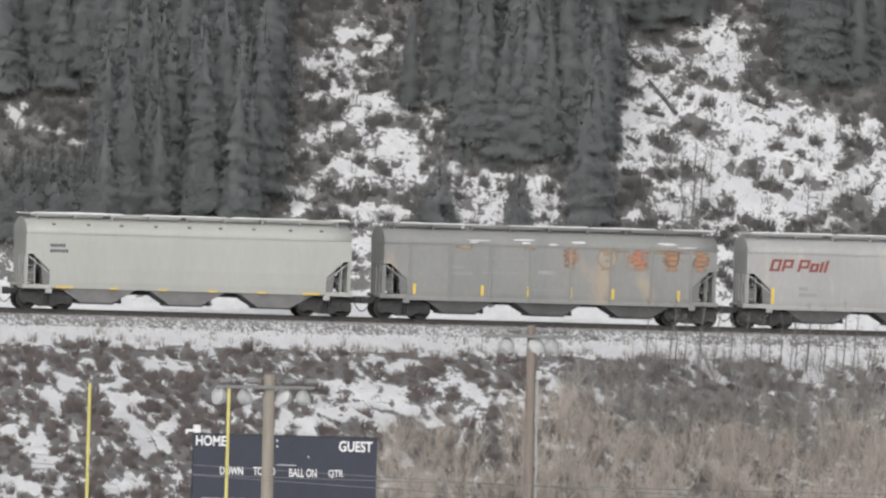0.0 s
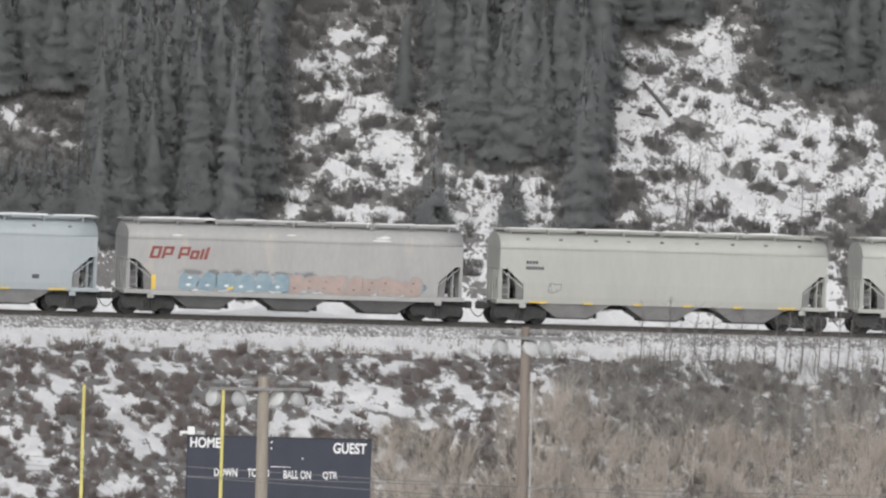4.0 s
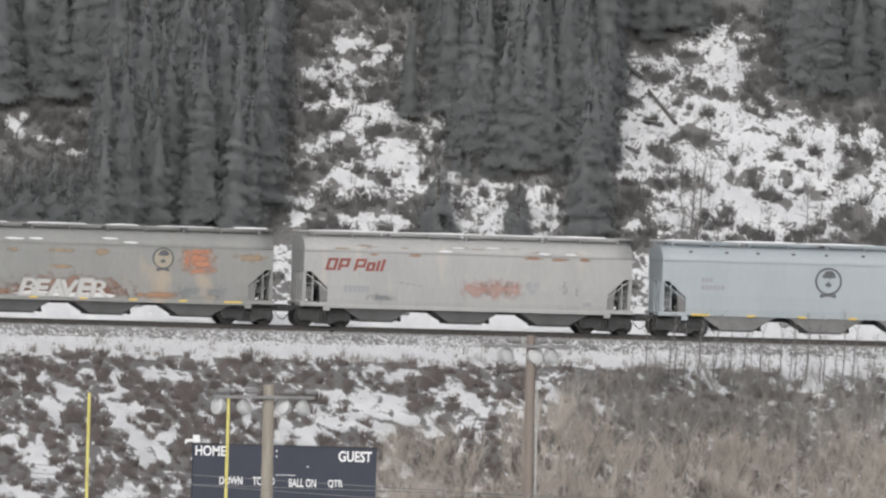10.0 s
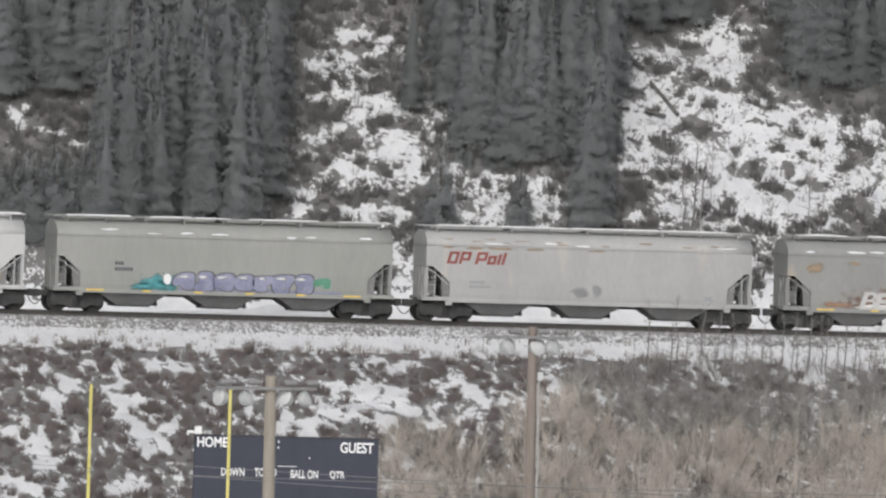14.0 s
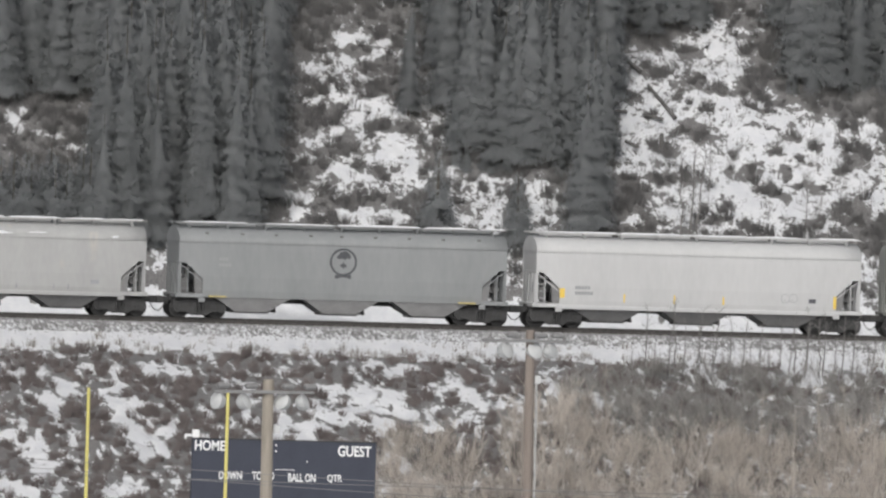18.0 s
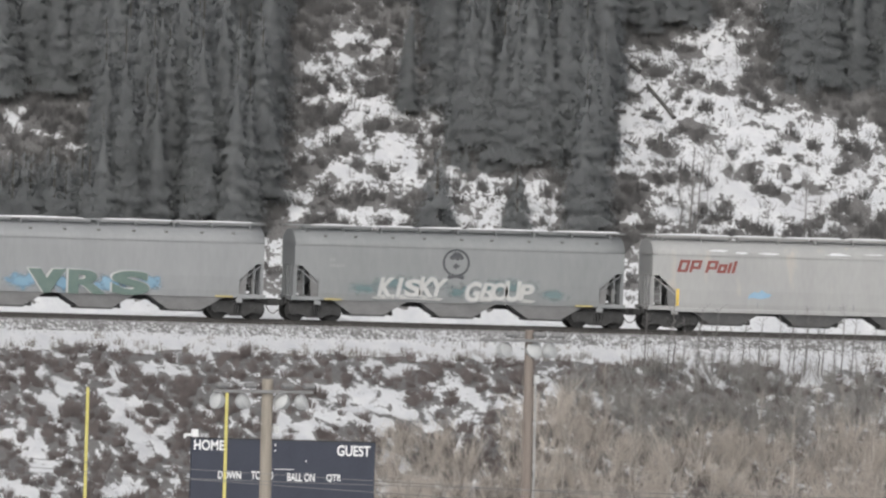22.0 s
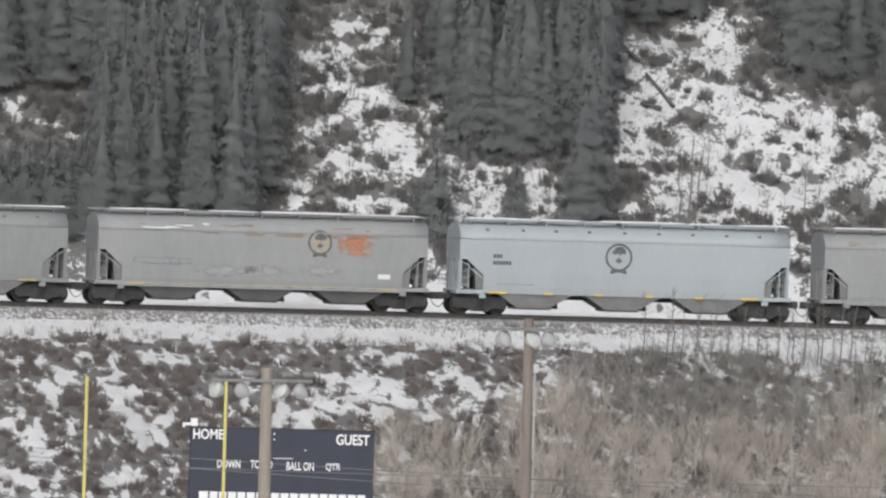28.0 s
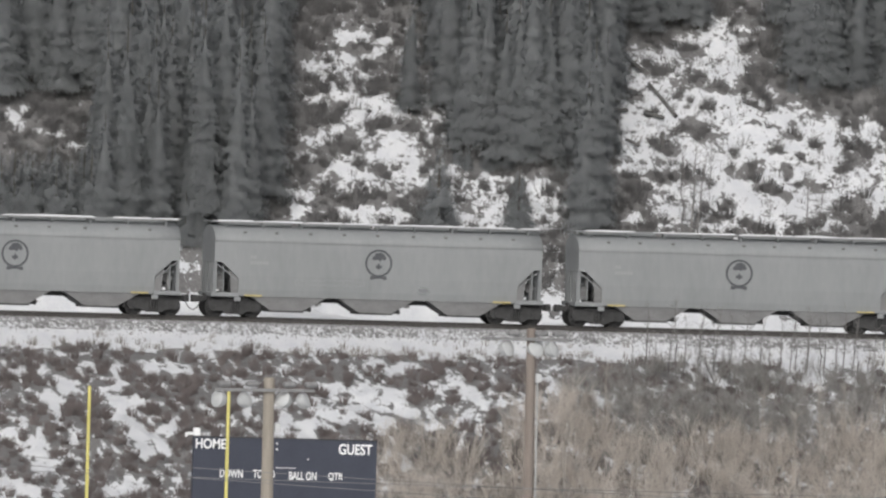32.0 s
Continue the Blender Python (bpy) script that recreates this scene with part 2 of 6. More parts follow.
def ground_material():
    m = bpy.data.materials.new("snowy_ground")
    m.use_nodes = True
    n, l = m.node_tree.nodes, m.node_tree.links
    b = n["Principled BSDF"]
    b.inputs["Roughness"].default_value = 0.75
    at, co = n.new("ShaderNodeAttribute"), n.new("ShaderNodeTexCoord")
    at.attribute_name = "bare"
    mp = n.new("ShaderNodeMapping")
    mp.inputs["Scale"].default_value = (1, 0.45, 1)
    l.new(co.outputs["Object"], mp.inputs[0])
    n1, n2, n3 = (n.new("ShaderNodeTexNoise") for _ in range(3))
    for node, s in ((n1, 1.2), (n2, 5.6), (n3, 11.0)):
        node.inputs["Scale"].default_value, node.inputs["Detail"].default_value, node.inputs["Roughness"].default_value = s, 8, 0.68
        l.new(mp.outputs[0], node.inputs["Vector"])

    def calc(op, a, c):
        k = n.new("ShaderNodeMath")
        k.operation = op
        for i, v in enumerate((a, c)):
            if isinstance(v, (int, float)):
                k.inputs[i].default_value = v
            else:
                l.new(v, k.inputs[i])
        return k.outputs[0]

    wob = calc("ADD", calc("MULTIPLY", calc("SUBTRACT", n1.outputs["Fac"], 0.5), 0.9), calc("MULTIPLY", calc("SUBTRACT", n2.outputs["Fac"], 0.5), 2.2))
    cover = calc("ADD", at.outputs["Fac"], wob)
    cut = n.new("ShaderNodeMapRange")
    cut.inputs[1].default_value, cut.inputs[2].default_value = 0.44, 0.56
    l.new(cover, cut.inputs[0])
    soil, snow, mix = n.new("ShaderNodeValToRGB"), n.new("ShaderNodeValToRGB"), n.new("ShaderNodeMix")
    for node, a, c in ((soil, (0.122, 0.12, 0.119), (0.235, 0.229, 0.226)), (snow, (0.635, 0.65, 0.675), (0.755, 0.765, 0.775))):
        node.color_ramp.elements[0].position, node.color_ramp.elements[1].position = 0.35, 0.68
        node.color_ramp.elements[0].color, node.color_ramp.elements[1].color = (*a, 1), (*c, 1)
    l.new(n3.outputs["Fac"], soil.inputs[0]), l.new(n1.outputs["Fac"], snow.inputs[0])
    mix.data_type = "RGBA"
    l.new(cut.outputs[0], mix.inputs[0]), l.new(snow.outputs[0], mix.inputs[6]), l.new(soil.outputs[0], mix.inputs[7])
    l.new(mix.outputs[2], b.inputs["Base Color"])
    bp = n.new("ShaderNodeBump")
    bp.inputs["Strength"].default_value, bp.inputs["Distance"].default_value = 0.7, 0.25
    l.new(n2.outputs["Fac"], bp.inputs["Height"]), l.new(bp.outputs[0], b.inputs["Normal"])
    return m


GROUND = ground_material()


def part(name, bm, mat, parent=None, label=""):
    """Links a bmesh, or a ready mesh, as one object under its thing."""
    if isinstance(bm, bmesh.types.BMesh):
        me = bpy.data.meshes.new(name)
        bm.to_mesh(me)
        bm.free()
    else:
        me = bm
    if not me.materials:
        me.materials.append(mat)
    ob = new(name, me)
    ob.parent = parent
    if label:
        ob["label"] = label
    return ob


def shell(name, verts, faces, mat, smooth=False):
    me = bpy.data.meshes.new(name)
    me.from_pydata([tuple(map(float, v)) for v in verts], [], faces)
    me.materials.append(mat)
    if smooth:
        me.shade_smooth()
    return me


def box(bm, x0, x1, y0, y1, z0, z1):
    v = [bm.verts.new((x, y, z)) for x in (x0, x1) for y in (y0, y1) for z in (z0, z1)]
    for f in ((0, 1, 3, 2), (4, 6, 7, 5), (0, 4, 5, 1), (2, 3, 7, 6), (0, 2, 6, 4), (1, 5, 7, 3)):
        bm.faces.new([v[i] for i in f])
    return v


def boxes(*args, bevel=0.0):
    bm = bmesh.new()
    for a in args:
        box(bm, *a)
    if bevel:
        bmesh.ops.bevel(bm, geom=bm.edges[:], offset=bevel, segments=1, affect="EDGES")
    return bm


def rod(bm, a, b, r0, r1=None, sides=8):
    """A round bar from a to b."""
    r1 = r0 if r1 is None else r1
    a, b = Vector(a), Vector(b)
    q = (b - a).to_track_quat("Z", "Y")
    rings = []
    for c, r in ((a, r0), (b, r1)):
        rings.append([bm.verts.new(c + q @ Vector((r * math.cos(k * math.tau / sides), r * math.sin(k * math.tau / sides), 0))) for k in range(sides)])
    for k in range(sides):
        bm.faces.new((rings[0][k], rings[0][(k + 1) % sides], rings[1][(k + 1) % sides], rings[1][k]))
    bm.faces.new(rings[0][::-1]), bm.faces.new(rings[1])


def tube(bm, pts, r, sides=6):
    """A bent round bar through the points."""
    loops = []
    for k, p in enumerate(pts):
        d = pts[min(k + 1, len(pts) - 1)] - pts[max(k - 1, 0)]
        q = d.to_track_quat("Z", "Y")
        loops.append([bm.verts.new(p + q @ Vector((r * math.cos(i * math.tau / sides), r * math.sin(i * math.tau / sides), 0))) for i in range(sides)])
    for a, b in zip(loops, loops[1:]):
        for i in range(sides):
            bm.faces.new((a[i], a[(i + 1) % sides], b[(i + 1) % sides], b[i]))
    bm.faces.new(loops[0][::-1]), bm.faces.new(loops[-1])


def slab(bm, outline, y0, y1):
    """A plate cut to an outline in x and z, from y0 to y1."""
    a = [bm.verts.new((x, y0, z)) for x, z in outline]
    b = [bm.verts.new((x, y1, z)) for x, z in outline]
    bm.faces.new(a), bm.faces.new(b[::-1])
    n = len(outline)
    for k in range(n):
        bm.faces.new((a[k], b[k], b[(k + 1) % n], a[(k + 1) % n]))


def ring(bm, cx, cz, r0, r1, y0, y1, sides=28):
    loops = [[bm.verts.new((cx + r * math.cos(k * math.tau / sides), y, cz + r * math.sin(k * math.tau / sides))) for k in range(sides)] for r, y in ((r0, y0), (r1, y0), (r1, y1), (r0, y1))]
    for a, b in zip(loops, loops[1:] + loops[:1]):
        for k in range(sides):
            bm.faces.new((a[k], a[(k + 1) % sides], b[(k + 1) % sides], b[k]))


CACHE = {}


def shared(key, make, mat):
    """One mesh for all parts of the same key."""
    if key not in CACHE:
        bm = make()
        bmesh.ops.recalc_face_normals(bm, faces=bm.faces)
        me = bpy.data.meshes.new(key[0])
        bm.to_mesh(me)
        bm.free()
        me.materials.append(mat)
        CACHE[key] = me
    return CACHE[key]


# ---- the lie of the land ----
PROFILE_Y = [-4500, -1500, -1165, -1140, -700, -300, -48, -9, -5.5, -3.2, -1.9, 1.9, 3.2, 4.6, 13.0, 17.4, 45.0, 150.0, 420.0, 4500]
PROFILE_Z = [22.0, 22.3, 22.2, 17.0, 1.0, -11.0, -11.0, -1.9, -1.25, -0.8, -0.27, -0.27, -0.7, -0.62, -0.1, 4.5, 24.0, 88.0, 150.0, 420.0]


def value_noise(x, y, seed=0):
    xi, yi = np.floor(x).astype(np.int64), np.floor(y).astype(np.int64)
    fx, fy = x - xi, y - yi
    fx, fy = fx * fx * (3 - 2 * fx), fy * fy * (3 - 2 * fy)

    def h(i, j):
        n = (i * 374761393 + j * 668265263 + seed * 1442695041) & 0x7FFFFFFF
        n = ((n ^ (n >> 13)) * 1274126177) & 0x7FFFFFFF
        return ((n ^ (n >> 16)) & 0xFFFF) / 65535.0

    return (h(xi, yi) * (1 - fx) + h(xi + 1, yi) * fx) * (1 - fy) + (h(xi, yi + 1) * (1 - fx) + h(xi + 1, yi + 1) * fx) * fy


def ground_z(x, y):
    x, y = np.asarray(x, float), np.asarray(y, float)
    z = np.interp(y, PROFILE_Y, PROFILE_Z)
    wild = np.clip((y - 7) / 6, 0, 1) + np.clip((-7 - y) / 6, 0, 1) * np.clip((y + 50) / 8, 0, 1)
    bumps = (value_noise(x / 4.3, y / 4.3, 1) - 0.5) * 1.1 + (value_noise(x / 1.5, y / 1.5, 2) - 0.5) * 0.45 + (value_noise(x / 0.6, y / 0.6, 3) - 0.5) * 0.16
    drift = (value_noise(x / 0.8, y / 0.5, 4) - 0.5) * 0.08 * np.clip((np.abs(y) - 2.0) / 1.0, 0, 1)
    return z + wild * bumps + drift


RUN, FALL = 0.2126, 0.0174  # sideways run and fall of the camera's sight lines per metre of depth


def spots(a, h):
    """The points of the land that the camera sees at places a along the line and heights h above the rails."""
    a, h = np.asarray(a, float)[:, None], np.asarray(h, float)[:, None]
    ys = np.linspace(-46, 60, 531)[None, :]
    over = ground_z(a + RUN * ys, ys + 0 * a) > h - FALL * ys
    over = over & ((ys > 4.6) | (h < -0.3))
    y = ys[0, np.argmax(over, 1)]
    x = a[:, 0] + RUN * y
    return x, y, ground_z(x, y)


def spot(a, h):
    x, y, z = spots([a], [h])
    return float(x[0]), float(y[0]), float(z[0])


SNOW_GULLY = [(-4.9, 13.7, 0.82, 0.27), (-5.5, 13.4, 0.41, 0.24), (-5.2, 12.7, 0.6, 0.27), (-6.9, 12.2, 0.55, 0.27), (-4.4, 11.8, 0.49, 0.22), (-4.9, 10.5, 0.77, 0.38), (-3.9, 10.4, 0.69, 0.4), (-2.9, 10.2, 0.6, 0.35), (-1.6, 10.4, 0.6, 0.27), (-0.6, 9.9, 0.38, 0.19), (-4.6, 9.7, 0.36, 0.38), (-5.4, 9.2, 0.66, 0.24), (-6.3, 8.7, 0.74, 0.27), (-6.8, 7.8, 0.38, 0.24), (-2.6, 8.2, 0.99, 0.67), (-2.0, 7.3, 0.93, 0.46), (-4.2, 7.7, 0.71, 0.27), (-5.3, 7.3, 0.82, 0.3), (-4.2, 7.0, 0.66, 0.22), (-7.1, 5.9, 0.71, 0.32)]
SNOW_FOOT = [(-5.7, 6.5, 0.66, 0.22), (-3.7, 6.6, 0.49, 0.19), (-5.0, 4.9, 0.33, 0.24), (-3.7, 5.2, 0.38, 0.46), (-2.5, 5.0, 0.66, 0.4), (-1.3, 6.7, 0.38, 0.19), (-8.3, 10.2, 0.22, 0.16), (-8.4, 9.5, 0.19, 0.19), (-7.2, 5.0, 0.44, 0.27), (0.2, 7.1, 0.38, 0.3), (0.2, 5.9, 0.33, 0.27), (1.1, 5.1, 1.1, 0.35), (2.1, 5.7, 0.55, 0.35), (1.8, 6.9, 0.99, 0.19), (4.5, 6.6, 0.77, 0.32), (5.3, 5.1, 0.36, 0.32), (6.8, 4.9, 0.49, 0.16), (-1.8, 13.4, 0.27, 0.32), (-0.9, 14.8, 0.41, 0.19), (-3.0, 13.4, 0.33, 0.35)]
SNOW_WOOD = [(-21.4, 9.1, 0.35, 0.45), (-19.5, 8.6, 0.55, 0.19), (-18.0, 8.0, 0.93, 0.19), (-14.9, 7.4, 0.38, 0.13), (-13.0, 5.4, 0.6, 0.22), (-12.7, 4.8, 0.38, 0.22), (-9.5, 5.0, 0.33, 0.22), (-13.1, 14.4, 0.38, 0.19), (-21.2, 5.0, 0.38, 0.16), (-8.6, 5.6, 0.16, 0.27), (-6.3, 11.7, 0.27, 0.16), (-5.5, 11.4, 0.38, 0.16), (-20.9, 9.7, 0.25, 0.15), (-20.2, 8.7, 0.25, 0.12), (-17.0, 7.9, 0.3, 0.12)]
SNOW_CHUTE = [(7.8, 14.4, 0.38, 0.32), (7.5, 13.8, 0.22, 0.43), (9.6, 13.1, 0.74, 0.19), (11.0, 13.4, 0.38, 0.22), (11.6, 13.9, 0.6, 0.27), (13.4, 13.6, 0.69, 1.18), (14.5, 14.7, 0.82, 0.24), (14.4, 14.1, 0.55, 0.3), (12.3, 15.4, 0.49, 0.24), (11.1, 12.4, 0.3, 0.46), (10.5, 11.7, 0.66, 0.24), (8.7, 10.6, 0.6, 0.4), (11.1, 10.6, 1.1, 0.38), (9.4, 10.0, 0.71, 0.24), (9.0, 9.1, 0.6, 0.65), (10.2, 9.5, 0.27, 0.32), (13.0, 10.9, 1.65, 0.35), (14.9, 11.1, 1.15, 0.24), (13.8, 10.4, 0.88, 0.27), (15.2, 9.5, 1.21, 0.54)]
SNOW_RIGHT = [(13.1, 8.1, 1.32, 0.59), (11.1, 8.3, 0.99, 0.35), (8.7, 7.6, 0.41, 0.35), (13.9, 6.9, 1.48, 0.54), (17.3, 5.9, 1.7, 0.59), (14.8, 5.8, 1.15, 0.43), (13.1, 6.4, 0.88, 0.4), (16.3, 8.3, 0.38, 0.54), (18.0, 9.7, 1.1, 0.27), (19.0, 10.1, 0.55, 0.54), (18.8, 8.4, 0.88, 0.7), (20.0, 7.3, 0.88, 0.38), (19.2, 6.5, 1.15, 0.4), (21.0, 10.0, 0.6, 0.3), (11.2, 5.7, 1.1, 0.38), (10.6, 6.3, 0.33, 0.22), (14.0, 5.0, 1.7, 0.22), (19.5, 5.2, 0.82, 0.22), (9.3, 5.1, 0.55, 0.19), (16.6, 10.3, 0.82, 0.32)]
DARK_HILL = [(-4.6, 7.4, 0.16, 0.13), (-4.0, 7.5, 0.14, 0.13), (-2.6, 7.4, 0.16, 0.16), (-3.3, 7.1, 0.22, 0.27), (-4.9, 8.2, 0.93, 0.22), (-4.7, 5.7, 0.77, 0.32), (-2.8, 5.9, 1.37, 0.19), (-1.4, 6.0, 0.6, 0.27), (-5.7, 10.0, 0.55, 0.32), (-7.0, 9.7, 0.82, 0.54), (-2.6, 9.3, 1.1, 0.24), (-2.7, 11.4, 1.65, 0.38), (-6.4, 7.3, 0.38, 0.27), (-5.8, 5.3, 0.66, 0.27), (-4.4, 13.1, 0.55, 0.13), (-3.8, 12.4, 0.82, 0.22)]
DARK_RIGHT = [(10.3, 12.5, 0.69, 0.43), (12.2, 12.1, 0.6, 0.32), (12.1, 13.4, 0.44, 0.24), (9.1, 11.2, 0.55, 0.22), (11.9, 9.7, 0.71, 0.46), (11.0, 9.3, 0.27, 0.27), (13.0, 9.2, 0.55, 0.19), (10.7, 8.7, 0.71, 0.27), (9.1, 6.5, 1.15, 0.65), (10.6, 7.3, 0.82, 0.32), (12.1, 7.4, 0.69, 0.38), (16.3, 6.8, 0.88, 0.24), (15.0, 7.8, 0.66, 0.35), (16.8, 7.8, 0.38, 0.32), (17.9, 7.1, 0.69, 0.22), (20.3, 5.9, 0.88, 0.75), (20.5, 8.7, 0.77, 0.54), (20.6, 11.4, 1.92, 0.65)]
DARK_SPOTS = [(13.0, 6.0, 0.22, 0.24), (14.2, 6.0, 0.3, 0.32), (16.3, 8.7, 0.49, 0.19), (17.1, 9.3, 0.33, 0.16), (15.1, 10.0, 0.33, 0.16), (13.8, 11.7, 1.21, 0.19), (15.5, 10.8, 0.33, 0.13), (13.4, 5.2, 0.44, 0.13), (15.1, 5.1, 0.33, 0.13), (12.0, 10.7, 0.27, 0.13), (11.4, 11.2, 0.27, 0.13), (9.7, 10.6, 0.22, 0.16), (18.3, 9.0, 0.22, 0.16), (19.4, 7.9, 0.55, 0.19), (13.9, 7.6, 0.27, 0.13), (16.6, 5.6, 0.22, 0.11), (14.5, 14.3, 0.22, 0.16)]
SNOW_BANK = [(-17.0, -2.5, 0.25, 0.19), (-18.4, -4.2, 0.49, 0.67), (-17.9, -3.5, 0.6, 0.24), (-19.0, -6.2, 0.38, 0.54), (-18.7, -7.1, 0.44, 0.67), (-20.2, -8.1, 1.26, 0.32), (-18.3, -8.1, 0.82, 0.22), (-15.3, -2.5, 0.22, 0.22), (-15.4, -3.4, 0.27, 0.54), (-15.2, -4.3, 0.6, 0.48), (-14.8, -4.9, 0.6, 0.27), (-13.8, -5.6, 0.82, 0.48), (-14.0, -6.2, 0.6, 0.32), (-14.7, -8.0, 1.1, 0.22), (-13.0, -2.3, 0.6, 0.27), (-11.5, -1.7, 0.41, 0.16), (-17.3, -5.6, 0.33, 0.27), (-20.2, -5.1, 0.55, 0.16), (-20.3, -5.7, 0.55, 0.22), (-14.0, -4.1, 0.33, 0.24), (-9.1, -3.7, 0.25, 0.54), (-12.3, -7.7, 0.33, 0.59)]
SNOW_DELL = [(-7.5, -2.6, 0.19, 0.16), (-5.4, -3.3, 0.6, 0.38), (-5.0, -3.8, 0.82, 0.38), (-6.6, -5.2, 0.88, 0.54), (-6.0, -4.6, 0.71, 0.54), (-3.9, -3.9, 1.26, 0.54), (-2.3, -2.3, 0.47, 0.35), (-2.5, -3.5, 0.6, 0.27), (-1.7, -4.0, 0.69, 0.27), (-1.1, -3.2, 0.33, 0.13), (0.2, -3.1, 1.15, 0.24), (1.3, -3.4, 0.71, 0.24), (2.0, -3.9, 0.44, 0.46), (1.1, -4.5, 0.71, 0.27), (-2.5, -4.6, 0.38, 0.4), (-2.3, -6.1, 0.38, 0.27), (-2.5, -7.7, 0.27, 0.4), (3.3, -3.5, 0.6, 0.24), (4.1, -3.9, 0.38, 0.54), (5.6, -2.8, 0.44, 0.43), (12.6, -1.9, 0.6, 0.27), (17.8, -1.9, 0.82, 0.4), (20.0, -1.5, 1.65, 0.22)]


OPEN_SLOPE = [(-3.8, 9.0, 3.6, 5.5), (2.8, 5.4, 3.6, 1.6)]
LOW_SPOTS = [(-12.0, 0.8, 0.3, 0.19), (-11.4, 0.5, 0.24, 0.15), (-9.6, 0.7, 0.42, 0.22), (-6.3, 0.75, 0.36, 0.19), (-1.8, 0.65, 0.33, 0.15), (2.3, 0.8, 0.3, 0.22), (-20.0, 0.5, 0.24, 0.19), (-17.5, 0.7, 0.42, 0.15), (-14.8, 0.75, 0.36, 0.22), (5.4, 0.65, 0.33, 0.19), (8.3, 0.8, 0.3, 0.15), (10.8, 0.5, 0.24, 0.22), (13.8, 0.7, 0.42, 0.19), (16.8, 0.75, 0.36, 0.15), (19.6, 0.65, 0.33, 0.22)]
SNOWY_SLOPE = [(12.2, 9.0, 4.2, 4.2), (16.0, 8.0, 5.0, 3.6), (13.4, 13.5, 1.6, 2.0), (10.0, 12.5, 1.8, 1.2), (20.5, 7.5, 2.0, 2.6)]


def blobs(a, h, *lists, soft=0.6):
    """How far a place lies inside any of the patches: 1 inside, 0 outside."""
    out = np.zeros_like(a)
    for cx, cz, rx, rz in itertools.chain(*lists):
        out = np.maximum(out, np.clip((1 + soft - np.sqrt(((a - cx) / rx) ** 2 + ((h - cz) / rz) ** 2)) / (2 * soft), 0, 1))
    return out


def bareness(x, y, z):
    """0: deep snow, 1: bare scrubby soil."""
    a, h = x - RUN * y, z + FALL * y
    hill = y > 5.5
    bank = y + 2.2 * (value_noise(x / 1.3, y / 2.5, 36) - 0.5) + 1.2 * (value_noise(x / 0.45, y / 0.9, 37) - 0.5) < -6.9
    a = a + 0.5 * (value_noise(x / 0.7, z / 0.5, 31) - 0.5) + 0.3 * (value_noise(x / 0.3, z / 0.25, 32) - 0.5)
    h = h + 0.4 * (value_noise(x / 0.7, z / 0.5, 33) - 0.5) + 0.24 * (value_noise(x / 0.3, z / 0.25, 34) - 0.5)
    fine = 0.7 * (value_noise(x / 0.26, z / 0.2, 17) - 0.5) + 0.3 * (value_noise(x / 0.6, z / 0.45, 18) - 0.5)
    out = np.full_like(x, 0.25)
    open_land = np.maximum(0.47 * blobs(a, h, OPEN_SLOPE, soft=0.3), 0.66 * blobs(a, h, SNOWY_SLOPE, soft=0.3))
    snow = blobs(a, h, SNOW_GULLY, SNOW_FOOT, SNOW_WOOD, SNOW_CHUTE, SNOW_RIGHT, soft=0.8)
    wood = 1.0 - np.maximum(open_land, 1.05 * snow)
    wood = wood + 0.55 * blobs(a, h, DARK_HILL, DARK_RIGHT, DARK_SPOTS, soft=0.4)
    low = 0.62 - 0.5 * (value_noise(x / 0.9, z / 0.8, 35) - 0.3) + 0.15 * blobs(a, h, [(-16, 2.5, 7, 3), (4, 2.5, 4, 3)])
    wood = np.where(h < 3.9, low, wood)
    wood = np.where(h < 1.25, 0.05 + 0.9 * blobs(a, h, LOW_SPOTS, soft=0.5), wood)
    out = np.where(hill, wood + np.where(h > 1.25, fine, 0), out)
    side = 0.76 - 0.8 * blobs(a, h, SNOW_BANK, SNOW_DELL, soft=0.8)
    brush = np.clip((a + 2.8) / 1.5, 0, 1) * np.clip((-4.3 - h) / 0.8, 0, 1)
    side = np.maximum(side, 0.85 * brush)
    out = np.where(bank, side + fine * np.where(h > -1.9, 0.6, 1.8), out)
    out = np.where(~bank & (y < -3), -0.05 + 0.2 * (y < -5.5), out)
    out = np.where((y >= -3.1) & (y < 3.1), 0.48, out)
    out = np.where(y < -47, 0.1, out)
    return np.clip(out, -0.3, 1.3)


def steps(lo, hi, d):
    return list(np.arange(lo, hi, d))


